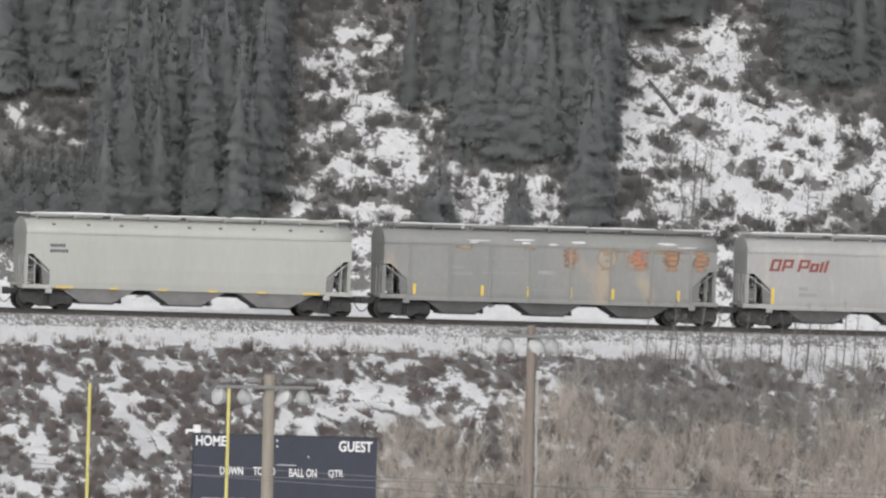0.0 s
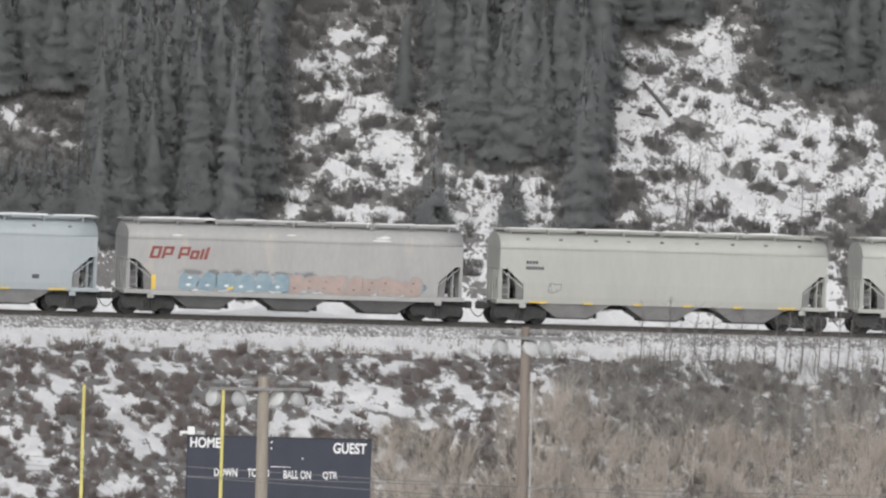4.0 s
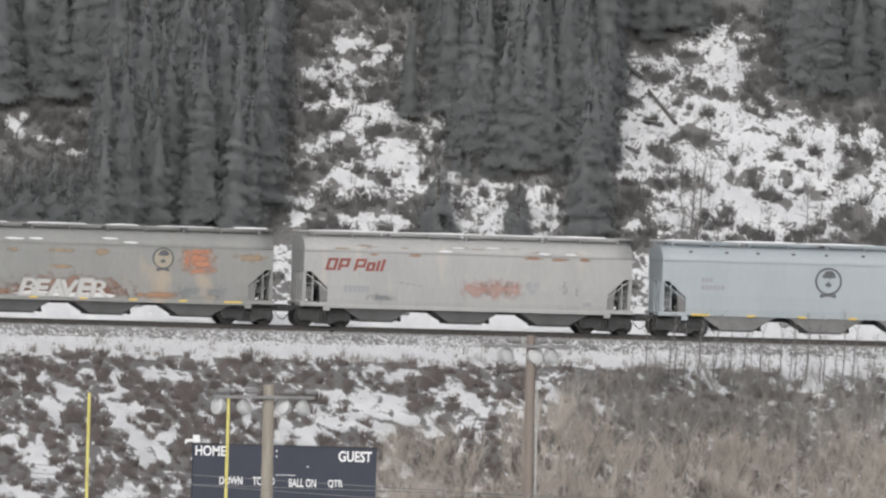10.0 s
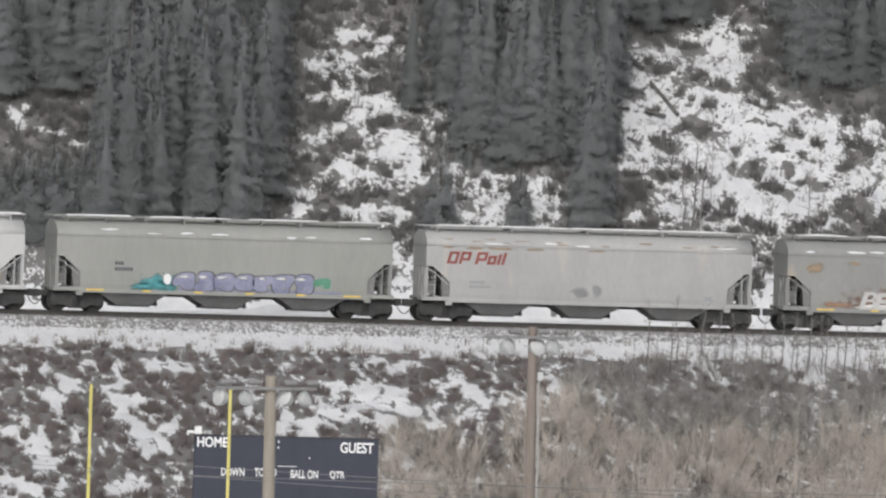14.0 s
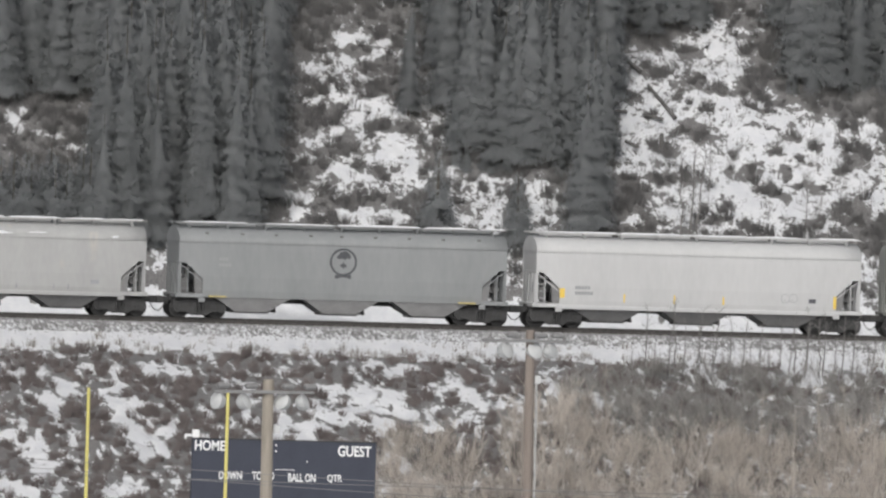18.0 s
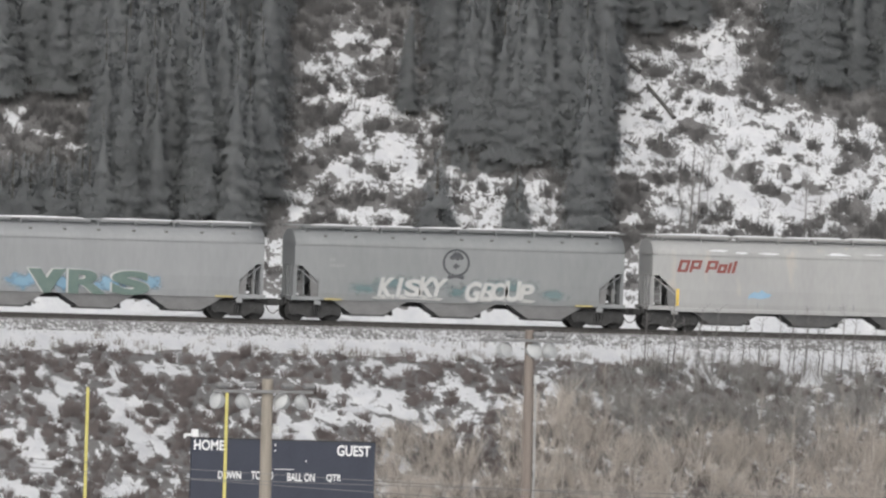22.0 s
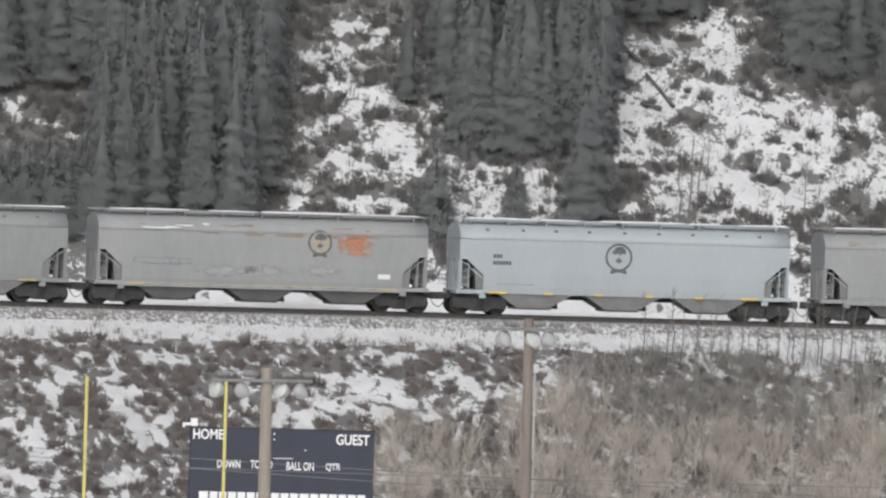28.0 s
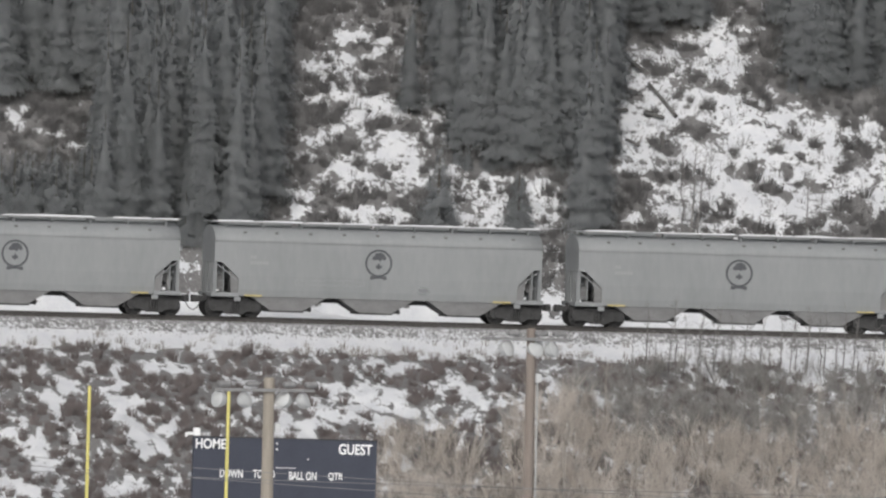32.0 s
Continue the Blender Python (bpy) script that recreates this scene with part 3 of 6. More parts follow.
def build_ground():
    gx = [-4500, -2500, -1200, -600, -420] + steps(-370, -50, 16) + steps(-50, -25, 0.5) + steps(-25, 36, 0.15) + steps(36, 400, 14) + [420, 600, 1200, 2500, 4500]
    gy = [-4500, -2500, -1500, -1250, -1190] + steps(-1165, -60, 25) + steps(-60, -44, 0.5) + steps(-44, -9, 0.26) + steps(-9, 6, 0.2) + steps(6, 12, 0.4) + steps(12, 36, 0.14) + steps(36, 60, 1.0) + [70, 90, 120, 150, 220, 420, 900, 2000, 4500]
    gx, gy = np.array(gx), np.array(gy)
    X, Y = np.meshgrid(gx, gy)
    Z = ground_z(X, Y)
    nx, ny = len(gx), len(gy)
    idx = np.arange(nx * ny).reshape(ny, nx)
    quads = np.stack([idx[:-1, :-1], idx[:-1, 1:], idx[1:, 1:], idx[1:, :-1]], -1).reshape(-1, 4)
    me = bpy.data.meshes.new("ground")
    me.from_pydata(np.stack([X, Y, Z], -1).reshape(-1, 3).tolist(), [], quads.tolist())
    at = me.attributes.new("bare", "FLOAT", "POINT")
    at.data.foreach_set("value", bareness(X, Y, Z).reshape(-1).astype(np.float32))
    me.materials.append(GROUND)
    me.shade_smooth()
    tagged(new("ground", me), "snow-patched ground with bare brown soil and scrub", "ground", kind="structure")


build_ground()

# ---- the railway line ----
def build_track():
    track = tagged(new("track"), "single railway line of dark rails on snowy ballast", "track", kind="structure")
    profile = [(-0.075, -0.19), (0.075, -0.19), (0.075, -0.15), (0.012, -0.13), (0.012, -0.045), (0.037, -0.03), (0.037, 0.0), (-0.037, 0.0), (-0.037, -0.03), (-0.012, -0.045), (-0.012, -0.13), (-0.075, -0.15)]
    for side in (-0.755, 0.755):
        bm = bmesh.new()
        a = [bm.verts.new((-420, side + y, z)) for y, z in profile]
        b = [bm.verts.new((420, side + y, z)) for y, z in profile]
        n = len(profile)
        for k in range(n):
            bm.faces.new((a[k], a[(k + 1) % n], b[(k + 1) % n], b[k]))
        bmesh.ops.recalc_face_normals(bm, faces=bm.faces)
        part("rail", bm, RAIL, track)
    tie = boxes((-0.11, 0.11, -1.3, 1.3, -0.34, -0.17), bevel=0.012)
    me = bpy.data.meshes.new("sleeper")
    tie.to_mesh(me)
    tie.free()
    me.materials.append(TIE)
    for k in range(-80, 81):
        o = part("sleeper", me, TIE, track)
        o.location = (k * 0.53, rnd(-0.03, 0.03), rnd(-0.01, 0.008))
    far = bmesh.new()
    for k in list(range(-790, -80)) + list(range(81, 790)):
        box(far, k * 0.53 - 0.11, k * 0.53 + 0.11, -1.3, 1.3, -0.34, -0.17)
    o = part("far_sleepers", far, TIE, track)
    o["kind"] = "stuff"


def scatter_stones():
    base = np.array([(1, 0, 0), (-1, 0, 0), (0, 1, 0), (0, -1, 0), (0, 0, 1), (0, 0, -1)], float)
    tri = [(0, 2, 4), (2, 1, 4), (1, 3, 4), (3, 0, 4), (2, 0, 5), (1, 2, 5), (3, 1, 5), (0, 3, 5)]
    rg = np.random.RandomState(3)
    vs, fs = [], []
    for k in range(15000):
        x, y = rg.uniform(-30, 30), -1.35 - abs(rg.normal(0, 0.85))
        if rg.rand() < 0.12:
            y = rg.uniform(-1.2, 1.4)
        s = rg.uniform(0.025, 0.065)
        c = np.array((x, y, float(np.interp(y, PROFILE_Y, PROFILE_Z)) + s * 0.35))
        p = base * s * rg.uniform(0.6, 1.25, (6, 1)) * np.array((1.2, 1, 0.8))
        t = rg.uniform(0, math.tau)
        p = p @ np.array(((math.cos(t), math.sin(t), 0.3), (-math.sin(t), math.cos(t), 0.2), (0.1, -0.3, 1)))
        q = len(vs)
        vs.extend((p + c).tolist())
        fs.extend((a + q, b + q, d + q) for a, b, d in tri)
    tagged(new("ballast_stones", shell("ballast_stones", vs, fs, STONE)), "loose grey crushed stone along the rails", "ballast", kind="stuff")


build_track()
scatter_stones()


# ---- trees and scrub ----
def spray(rg, vs, fs, o, d, length, width, face=None):
    """A flat, pointed fan of twigs or needles; face: the way its flat side looks."""
    d = d / math.sqrt(d[0] ** 2 + d[1] ** 2 + d[2] ** 2)
    f = rg.normal(size=3) if face is None else face + rg.normal(size=3) * 0.35
    s = np.array((d[1] * f[2] - d[2] * f[1], d[2] * f[0] - d[0] * f[2], d[0] * f[1] - d[1] * f[0]))
    s /= math.sqrt(s[0] ** 2 + s[1] ** 2 + s[2] ** 2) + 1e-9
    q = len(vs)
    vs.extend([o - s * width, o + s * width, o + d * length])
    fs.append((q, q + 1, q + 2))


def conifer_meshes(seed, height, radius, lean=0.0, bare_to=0.1, whorls=50, fine=1.0, tiers=0):
    """Trunk and crown: whorls of drooping boughs, each set with many small needle fans."""
    rg = np.random.RandomState(seed)
    feet, ways, faces = [], [], []
    for k in range(int(whorls * 9.5)):
        u = bare_to + (0.985 - bare_to) * (1 - (1 - rg.uniform(0, 0.99)) ** 0.6)
        if tiers:
            u = min(0.985, (math.floor(u * tiers) + rg.uniform(0.2, 0.55)) / tiers)
        r = radius * 1.15 * (1 - u) * rg.uniform(0.7, 1.1) + (0.04 if tiers else 0.1)
        t, rr = rg.uniform(0, math.tau), r * rg.uniform(0.75, 1.1)
        n = max(6, int(rr / 0.025 / fine))
        f = ((np.arange(n) + rg.uniform(0.2, 1.0, n)) / n) ** 0.42
        out = np.array((math.cos(t), math.sin(t), 0.0))
        across = np.array((-out[1], out[0], 0))
        p = out * (rr * f)[:, None] + across * (rg.normal(0, 0.2, n) * (0.3 + f) * rr)[:, None]
        p[:, 0] += lean * u
        p[:, 2] = u * height - 0.3 * rr * f * f + 0.1 * f + rg.uniform(-0.2, 0.16, n)
        d = out * 0.5 + across * rg.normal(0, 0.4, n)[:, None]
        d[:, 2] = rg.uniform(-1.5, -0.4, n)
        feet.append(p), ways.append(d)
        faces.append(np.repeat((out * 0.7 + np.array((0, 0, 0.7)))[None, :], n, 0))
    n = 8
    feet.append(np.repeat(np.array(((lean, 0, height * 0.955),)), n, 0))
    ways.append(np.stack([rg.normal(0, 0.2, n), rg.normal(0, 0.2, n), np.ones(n)], 1))
    faces.append(rg.normal(size=(n, 3)) + np.array((0, 0, 0.5)))
    o, d, f = np.concatenate(feet), np.concatenate(ways), np.concatenate(faces)
    n = len(o)
    d /= np.linalg.norm(d, axis=1)[:, None]
    g = f + rg.normal(size=(n, 3)) * 0.25
    s = np.cross(d, g)
    s /= np.linalg.norm(s, axis=1)[:, None]
    length, width = fine * rg.uniform(0.13, 0.26, (n, 1)), fine * rg.uniform(0.026, 0.048, (n, 1))
    v = np.stack([o - s * width, o + s * width, o + d * length], 1).reshape(-1, 3)
    soft = np.repeat(f / np.linalg.norm(f, axis=1)[:, None], 3, 0)
    tris = np.arange(3 * n).reshape(-1, 3).tolist()
    # the dense inner boughs, as one lumpy body
    rings, sides = max(12, int(height * 4)), 22
    u, t = np.meshgrid(np.linspace(bare_to, 0.84, rings), np.arange(sides) * math.tau / sides, indexing="ij")
    rr = (radius * 1.15 * (1 - u) + 0.05) * rg.uniform(0.4, 0.7, u.shape) * np.clip((0.86 - u) / 0.3, 0, 1)
    core = np.stack([rr * np.cos(t) + lean * u, rr * np.sin(t), u * height + rg.uniform(-0.12, 0.12, u.shape)], -1).reshape(-1, 3)
    idx = np.arange(rings * sides).reshape(rings, sides) + len(v)
    quads = [] if tiers else np.stack([idx[:-1], np.roll(idx[:-1], -1, 1), np.roll(idx[1:], -1, 1), idx[1:]], -1).reshape(-1, 4).tolist()
    way = np.stack([0.7 * np.cos(t), 0.7 * np.sin(t), 0.7 + 0 * t], -1).reshape(-1, 3)
    me = bpy.data.meshes.new("crown")
    me.from_pydata(np.concatenate([v, core]).tolist(), [], tris + quads)
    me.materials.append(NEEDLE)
    me.shade_smooth()
    me.normals_split_custom_set_from_vertices(np.concatenate([soft, way]).tolist())
    bm = bmesh.new()
    rod(bm, (0, 0, -0.6), (lean * 0.5, 0, height * 0.5), radius * 0.085, radius * 0.05)
    rod(bm, (lean * 0.5, 0, height * 0.5), (lean, 0, height * 0.97), radius * 0.05, 0.015)
    trunk = bpy.data.meshes.new("trunk")
    bm.to_mesh(trunk)
    bm.free()
    trunk.materials.append(BARK)
    return trunk, me


KINDS = [conifer_meshes(11 + k, h, r, l, b, 32, 1.1) for k, (h, r, l, b) in enumerate(((13, 1.75, 0.2, 0.05), (15, 1.9, -0.2, 0.06), (11, 1.55, 0.0, 0.04), (16, 1.8, 0.2, 0.08), (12, 2.0, -0.15, 0.04)))]
KINDS.append(conifer_meshes(31, 4.5, 1.15, 0.05, 0.02, 20, 0.7, 13))
KINDS.append(conifer_meshes(32, 4.5, 1.25, -0.05, 0.02, 19, 0.7, 12))


def conifer(x, y, z, kind, size, turn, label):
    tree = new("conifer")
    part("trunk", KINDS[kind][0], BARK, tree)
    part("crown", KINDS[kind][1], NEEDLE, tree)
    tree.matrix_basis = pose(x, y, z - 0.15, 0, 0, turn) @ Matrix.Scale(size, 4)
    return tagged(tree, label, "tree", "conifers on the hillside")


def stand(n, a0, a1, h0, h1, seed, lo=0.55, hi=0.82, west=1.0):
    rg = random.Random(seed)
    for k in range(n):
        a = a0 + (a1 - a0) * (k + rg.uniform(0.1, 0.9)) / n
        h = rg.uniform(h0, h1)
        size = rg.uniform(lo, hi) * (west if a < -17.0 else 1.0)
        if size == 0.0:
            continue
        x, y, z = spot(a, h)
        conifer(x, y, z, rg.randrange(5), size, rg.uniform(0, 360), "tall dark spruce in a dense stand on the slope")


def low_growth(n, a0, a1, h0, h1, seed, lo, hi):
    rg = random.Random(seed)
    for k in range(n):
        x, y, z = spot(a0 + (a1 - a0) * (k + rg.uniform(0.1, 0.9)) / n, rg.uniform(h0, h1))
        conifer(x, y, z, rg.randrange(5, 7), rg.uniform(lo, hi), rg.uniform(0, 360), "low dark spruce below the tall stand")


stand(14, -24, -9.2, 3.2, 4.2, 1, west=0.0)
stand(17, -24.5, -9.0, 4.4, 5.8, 2, west=0.0)
stand(17, -24.5, -8.8, 6.2, 7.6, 16, west=0.0)
stand(16, -24.5, -8.8, 8.0, 9.4, 3, west=0.0)
stand(20, -25.5, -8.4, 10.2, 11.4, 4)
stand(20, -25.5, -8.0, 12.0, 13.4, 17)
stand(16, -25.5, -8.2, 14.2, 16.0, 15)
low_growth(14, -24.5, -16.4, 3.4, 4.4, 41, 0.8, 1.05)
low_growth(14, -24.5, -16.4, 5.0, 6.0, 42, 0.3, 0.48)
stand(11, 0.3, 7.9, 7.7, 8.8, 6)
low_growth(9, 0.2, 6.4, 7.4, 7.9, 44, 0.3, 0.5)
low_growth(8, 16.8, 23.5, 11.5, 12.1, 45, 0.3, 0.5)
low_growth(6, -16.0, -9.0, 3.0, 3.6, 46, 0.4, 0.7)
stand(2, 6.6, 7.8, 4.2, 4.8, 7, lo=0.6, hi=0.66)
stand(12, -0.2, 7.8, 9.2, 10.6, 18)
stand(12, -0.8, 7.9, 11.2, 12.6, 8)
stand(11, -1.2, 7.9, 13.4, 15.2, 19)
stand(11, 17.0, 25.5, 11.8, 12.8, 10)
stand(12, 16.4, 25.5, 13.4, 15.4, 12)
stand(6, 8.2, 12.4, 13.9, 14.8, 13, lo=0.4, hi=0.6)
stand(4, -7.2, -1.6, 15.2, 16.5, 14, lo=0.4, hi=0.6)


def young_spruce(a, h, height, kind):
    x, y, z = spot(a, h)
    size = height / (13, 15, 11, 16, 12, 4.5, 4.5)[kind]
    conifer(x, y, z, kind, size, 40, "young dark-green spruce standing alone on the snow")


young_spruce(-0.4, 3.9, 4.9, 5)
young_spruce(3.6, 3.9, 3.9, 6)
young_spruce(-2.0, 9.9, 6.5, 3)


def bush_geometry(rg, vs, fs, c, r, h, n, thick):
    """Upright tangled twigs with a few fans of fine ends."""
    for k in range(n):
        t, e = rg.uniform(0, math.tau), rg.uniform(0, 1) ** 0.6
        foot = c + np.array((math.cos(t), math.sin(t), 0)) * r * 0.45 * e
        tip = c + np.array((math.cos(t) * r * e * rg.uniform(0.6, 1.2), math.sin(t) * r * e * rg.uniform(0.6, 1.2), h * rg.uniform(0.45, 1.05)))
        q = len(vs)
        w = thick * rg.uniform(0.6, 1.4)
        vs.extend([foot + np.array((w, 0, -0.1)), foot + np.array((-w * 0.5, w, -0.1)), foot + np.array((-w * 0.5, -w, -0.1)), tip])
        fs.extend([(q, q + 1, q + 3), (q + 1, q + 2, q + 3), (q + 2, q, q + 3)])
        for j in range(3):
            f = rg.uniform(0.35, 1.0)
            o = foot + (tip - foot) * f
            spray(rg, vs, fs, o, (tip - foot) / (np.linalg.norm(tip - foot) + 1e-6) + rg.normal(size=3) * 0.7, rg.uniform(0.15, 0.45) * h * 0.5, thick * rg.uniform(0.5, 1.1))


def bush_kinds(n, thick):
    made = []
    for k in range(6):
        vs, fs = [], []
        bush_geometry(np.random.RandomState(70 + k), vs, fs, np.zeros(3), 1.0, 1.2, n, thick)
        made.append((np.array(vs), [np.array(f) for f in fs]))
    return made


def scrub(name, count, a0, a1, h0, h1, seed, mat, label, size=(0.35, 0.9), n=26, test=0.55, thick=0.03):
    rg = np.random.RandomState(seed)
    kinds = bush_kinds(n, thick / (0.5 * (size[0] + size[1])))
    a, h = rg.uniform(a0, a1, count), rg.uniform(h0, h1, count)
    open_land = (h < 0) | (((a > -10.5) | ((a < -16.5) & (h > 5))) & ~((a > 0.5) & (a < 7.5) & (h > 8)) & ~((a > 17) & (h > 12.5)))
    x, y, z = spots(a[open_land], h[open_land])
    keep = bareness(x, y, z) + rg.uniform(-0.12, 0.12, len(x)) > test
    vs, fs, q = [], [], 0
    for px, py, pz in zip(x[keep], y[keep], z[keep]):
        v, f = kinds[rg.randint(6)]
        t, r = rg.uniform(0, math.tau), rg.uniform(*size)
        c, s = math.cos(t) * r, math.sin(t) * r
        w = np.stack([px + v[:, 0] * c - v[:, 1] * s, py + v[:, 0] * s + v[:, 1] * c, pz + v[:, 2] * r * rg.uniform(0.8, 1.2)], 1)
        vs.append(w)
        fs.extend((i + q).tolist() for i in f)
        q += len(v)
    me = bpy.data.meshes.new(name)
    me.from_pydata(np.concatenate(vs).tolist(), [], fs)
    me.materials.append(mat)
    tagged(new(name, me), label, "scrub", kind="stuff")


scrub("hillside_scrub", 5600, -23, 23, 1.6, 15.8, 21, SCRUB, "leafless dark scrub in tangles over the snowy hillside", (0.18, 0.55), 30, 0.62, 0.017)
scrub("snow_tussocks", 800, -8, 23, 4.2, 15.5, 24, TWIG, "sparse grey twigs poking out of the snowy slope", (0.15, 0.5), 6, -2.0, 0.012)
scrub("embankment_scrub", 3600, -22, 23, -8.8, -1.6, 22, BANKSCRUB, "low reddish-brown leafless bushes on the railway embankment", (0.18, 0.45), 28, 0.62, 0.016)
scrub("shoulder_weeds", 280, -22, 23, -1.75, -0.95, 23, DRYGRASS, "dry grass stalks poking through snow beside the line", (0.15, 0.4), 9, 0.0, 0.014)


def willow_stems(seed, height, spread, stems, mat):
    """The meshes of one shrub, stem by stem."""
    rg = np.random.RandomState(seed)
    made = []

    def limb(vs, fs, a, b, w0, w1):
        q = len(vs)
        d = (b - a) / (np.linalg.norm(b - a) + 1e-9)
        s = np.cross(d, (0.3, 0.9, 0.2))
        s /= np.linalg.norm(s)
        t = np.cross(d, s)
        for p, w in ((a, w0), (b, w1)):
            vs.extend([p + s * w, p - s * w * 0.5 + t * w, p - s * w * 0.5 - t * w])
        fs.extend([(q, q + 1, q + 4, q + 3), (q + 1, q + 2, q + 5, q + 4), (q + 2, q, q + 3, q + 5)])

    def grow(vs, fs, p, d, length, w, depth):
        d = d / np.linalg.norm(d)
        if not depth:
            end = p + (d + rg.normal(size=3) * 0.1) * length
            q = len(vs)
            vs.extend([p + (w, 0, 0), p + (-w * 0.5, w, 0), p + (-w * 0.5, -w, 0), end])
            fs.extend([(q, q + 1, q + 3), (q + 1, q + 2, q + 3), (q + 2, q, q + 3)])
            return
        mid = p + d * length * 0.5 + rg.normal(size=3) * length * 0.04
        end = mid + (d + rg.normal(size=3) * 0.12 + np.array((0, 0, 0.12))) * length * 0.5
        limb(vs, fs, p, mid, w, w * 0.75)
        limb(vs, fs, mid, end, w * 0.75, w * 0.4)
        if depth:
            for k in range(9 if depth > 1 else 8):
                f = rg.uniform(0.25, 1.0)
                o = p + (mid - p) * f * 2 if f < 0.5 else mid + (end - mid) * (f * 2 - 1)
                grow(vs, fs, o, d + rg.normal(size=3) * 0.55 + np.array((0, 0, 0.1)), length * rg.uniform(0.3, 0.6), max(w * 0.4, 0.008), depth - 1)

    for k in range(stems):
        vs, fs = [], []
        t = rg.uniform(0, math.tau)
        d = np.array((math.cos(t) * spread, math.sin(t) * spread, 1.0)) * rg.uniform(0.6, 1.0)
        grow(vs, fs, np.array((math.cos(t), math.sin(t), -0.3)) * np.array((0.25, 0.25, 1)), d, height * rg.uniform(0.55, 0.9), 0.028, 2)
        made.append(shell("stem", vs, fs, mat))
    return made


WILLOWS = [willow_stems(31 + k, h, s, n, WILLOW) for k, (h, s, n) in enumerate(((3.4, 0.5, 9), (2.8, 0.65, 10), (4.0, 0.42, 9)))]
ALDERS = [willow_stems(41 + k, h, s, n, ALDER) for k, (h, s, n) in enumerate(((2.6, 0.6, 9), (3.2, 0.5, 9)))]


def shrub(a, h, kinds, kind, size, turn, name, label, group):
    x, y, z = spot(a, h)
    bush = new(name)
    for me in kinds[kind]:
        part("stem", me, WILLOW, bush)
    bush.matrix_basis = pose(x, y, z - 0.05, 0, 0, turn) @ Matrix.Scale(size, 4)
    tagged(bush, label, "shrub", group)


def thicket():
    rg = random.Random(5)
    for row in range(8):
        for k in range(24):
            a = -3.2 + 26.0 * (k + rg.uniform(0, 1)) / 24
            h = -4.6 - row * 0.68 + rg.uniform(-0.35, 0.35)
            if (a < 3.5 and h > -6.6 - 0.3 * a) or a < -2.4 - 0.5 * (h + 9):
                continue
            if a > 7 and h > -5.6 + 0.6 * math.sin(a):
                shrub(a, h, ALDERS, rg.randrange(2), rg.uniform(0.5, 0.8), rg.uniform(0, 360), "alder_shrub", "bare grey alder shrub with dense fine twigs", "grey scrub below the line")
            else:
                shrub(a, h, WILLOWS, rg.randrange(3), rg.uniform(0.45, 0.75), rg.uniform(0, 360), "willow_shrub", "bare tawny willow shrub with many fine twigs", "willow thicket below the line")
    for row in range(3):
        for k in range(16):
            shrub(6.2 + k + rg.uniform(-0.5, 0.5), -2.6 - 0.7 * row + rg.uniform(-0.3, 0.3), ALDERS, rg.randrange(2), rg.uniform(0.38, 0.6), rg.uniform(0, 360), "alder_shrub", "bare grey alder shrub with dense fine twigs", "grey scrub below the line")


thicket()


def sapling_mesh(seed, height, mat):
    rg = np.random.RandomState(seed)
    bm = bmesh.new()
    p = Vector((0, 0, -0.3))
    for k in range(6):
        q = Vector((p.x + rg.normal(0, 0.05), p.y + rg.normal(0, 0.05), height * (k + 1) / 6))
        rod(bm, p, q, 0.05 * (1 - k / 7) * height / 4, 0.05 * (1 - (k + 1) / 7) * height / 4, 5)
        if k > 0:
            for j in range(6):
                o = p.lerp(q, rg.uniform(0, 1))
                d = Vector((rg.normal(0, 0.5), rg.normal(0, 0.5), rg.uniform(0.35, 0.9))) * height * 0.16 * rg.uniform(0.5, 1.2)
                rod(bm, o, o + d, 0.014, 0.005, 3)
                for i in range(2):
                    e = o + d * rg.uniform(0.4, 0.9)
                    rod(bm, e, e + Vector((rg.normal(0, 0.5), rg.normal(0, 0.5), 0.5)) * height * 0.06, 0.008, 0.003, 3)
        p = q
    me = bpy.data.meshes.new("crown")
    bm.to_mesh(me)
    bm.free()
    me.materials.append(mat)
    return me


SAPLINGS = [sapling_mesh(51 + k, 4.0, TWIG) for k in range(3)] + [sapling_mesh(54 + k, 4.0, PALETWIG) for k in range(3)]


def sapling(a, h, kind, height, label):
    x, y, z = spot(a, h)
    tree = new("bare_sapling")
    part("crown", SAPLINGS[kind], TWIG, tree)
    tree.matrix_basis = pose(x, y, z, 0, 0, 70 * kind) @ Matrix.Scale(height / 4.0, 4)
    tagged(tree, label, "tree", "bare saplings")


for a, h, s in ((11.7, 4.3, 4.0), (12.1, 4.5, 4.8), (12.5, 4.3, 4.2), (17.8, 4.4, 3.0), (18.5, 4.4, 2.3), (13.0, 6.6, 2.4)):
    sapling(a, h, int(a * 10) % 3, s, "leafless young tree on the snowy slope behind the line")
for a, h, s in ((15.5, -6.8, 4.2), (18.2, -6.0, 3.8), (19.4, -5.6, 3.4), (17.0, -8.0, 4.6), (9.5, -7.6, 4.4), (6.0, -8.6, 4.6), (12.4, -7.4, 3.4), (20.8, -7.0, 4.4), (8.0, -5.2, 3.6), (3.2, -8.4, 3.2)):
    sapling(a, h, 3 + int(a * 10) % 3, s, "pale leafless sapling rising out of the willow thicket")
for k in range(34):
    sapling(9.3 + k * 0.37 + rnd(-0.25, 0.25), -1.9 + rnd(-0.5, 0.2), k % 3, rnd(1.5, 3.2), "thin leafless sapling at the foot of the ballast")


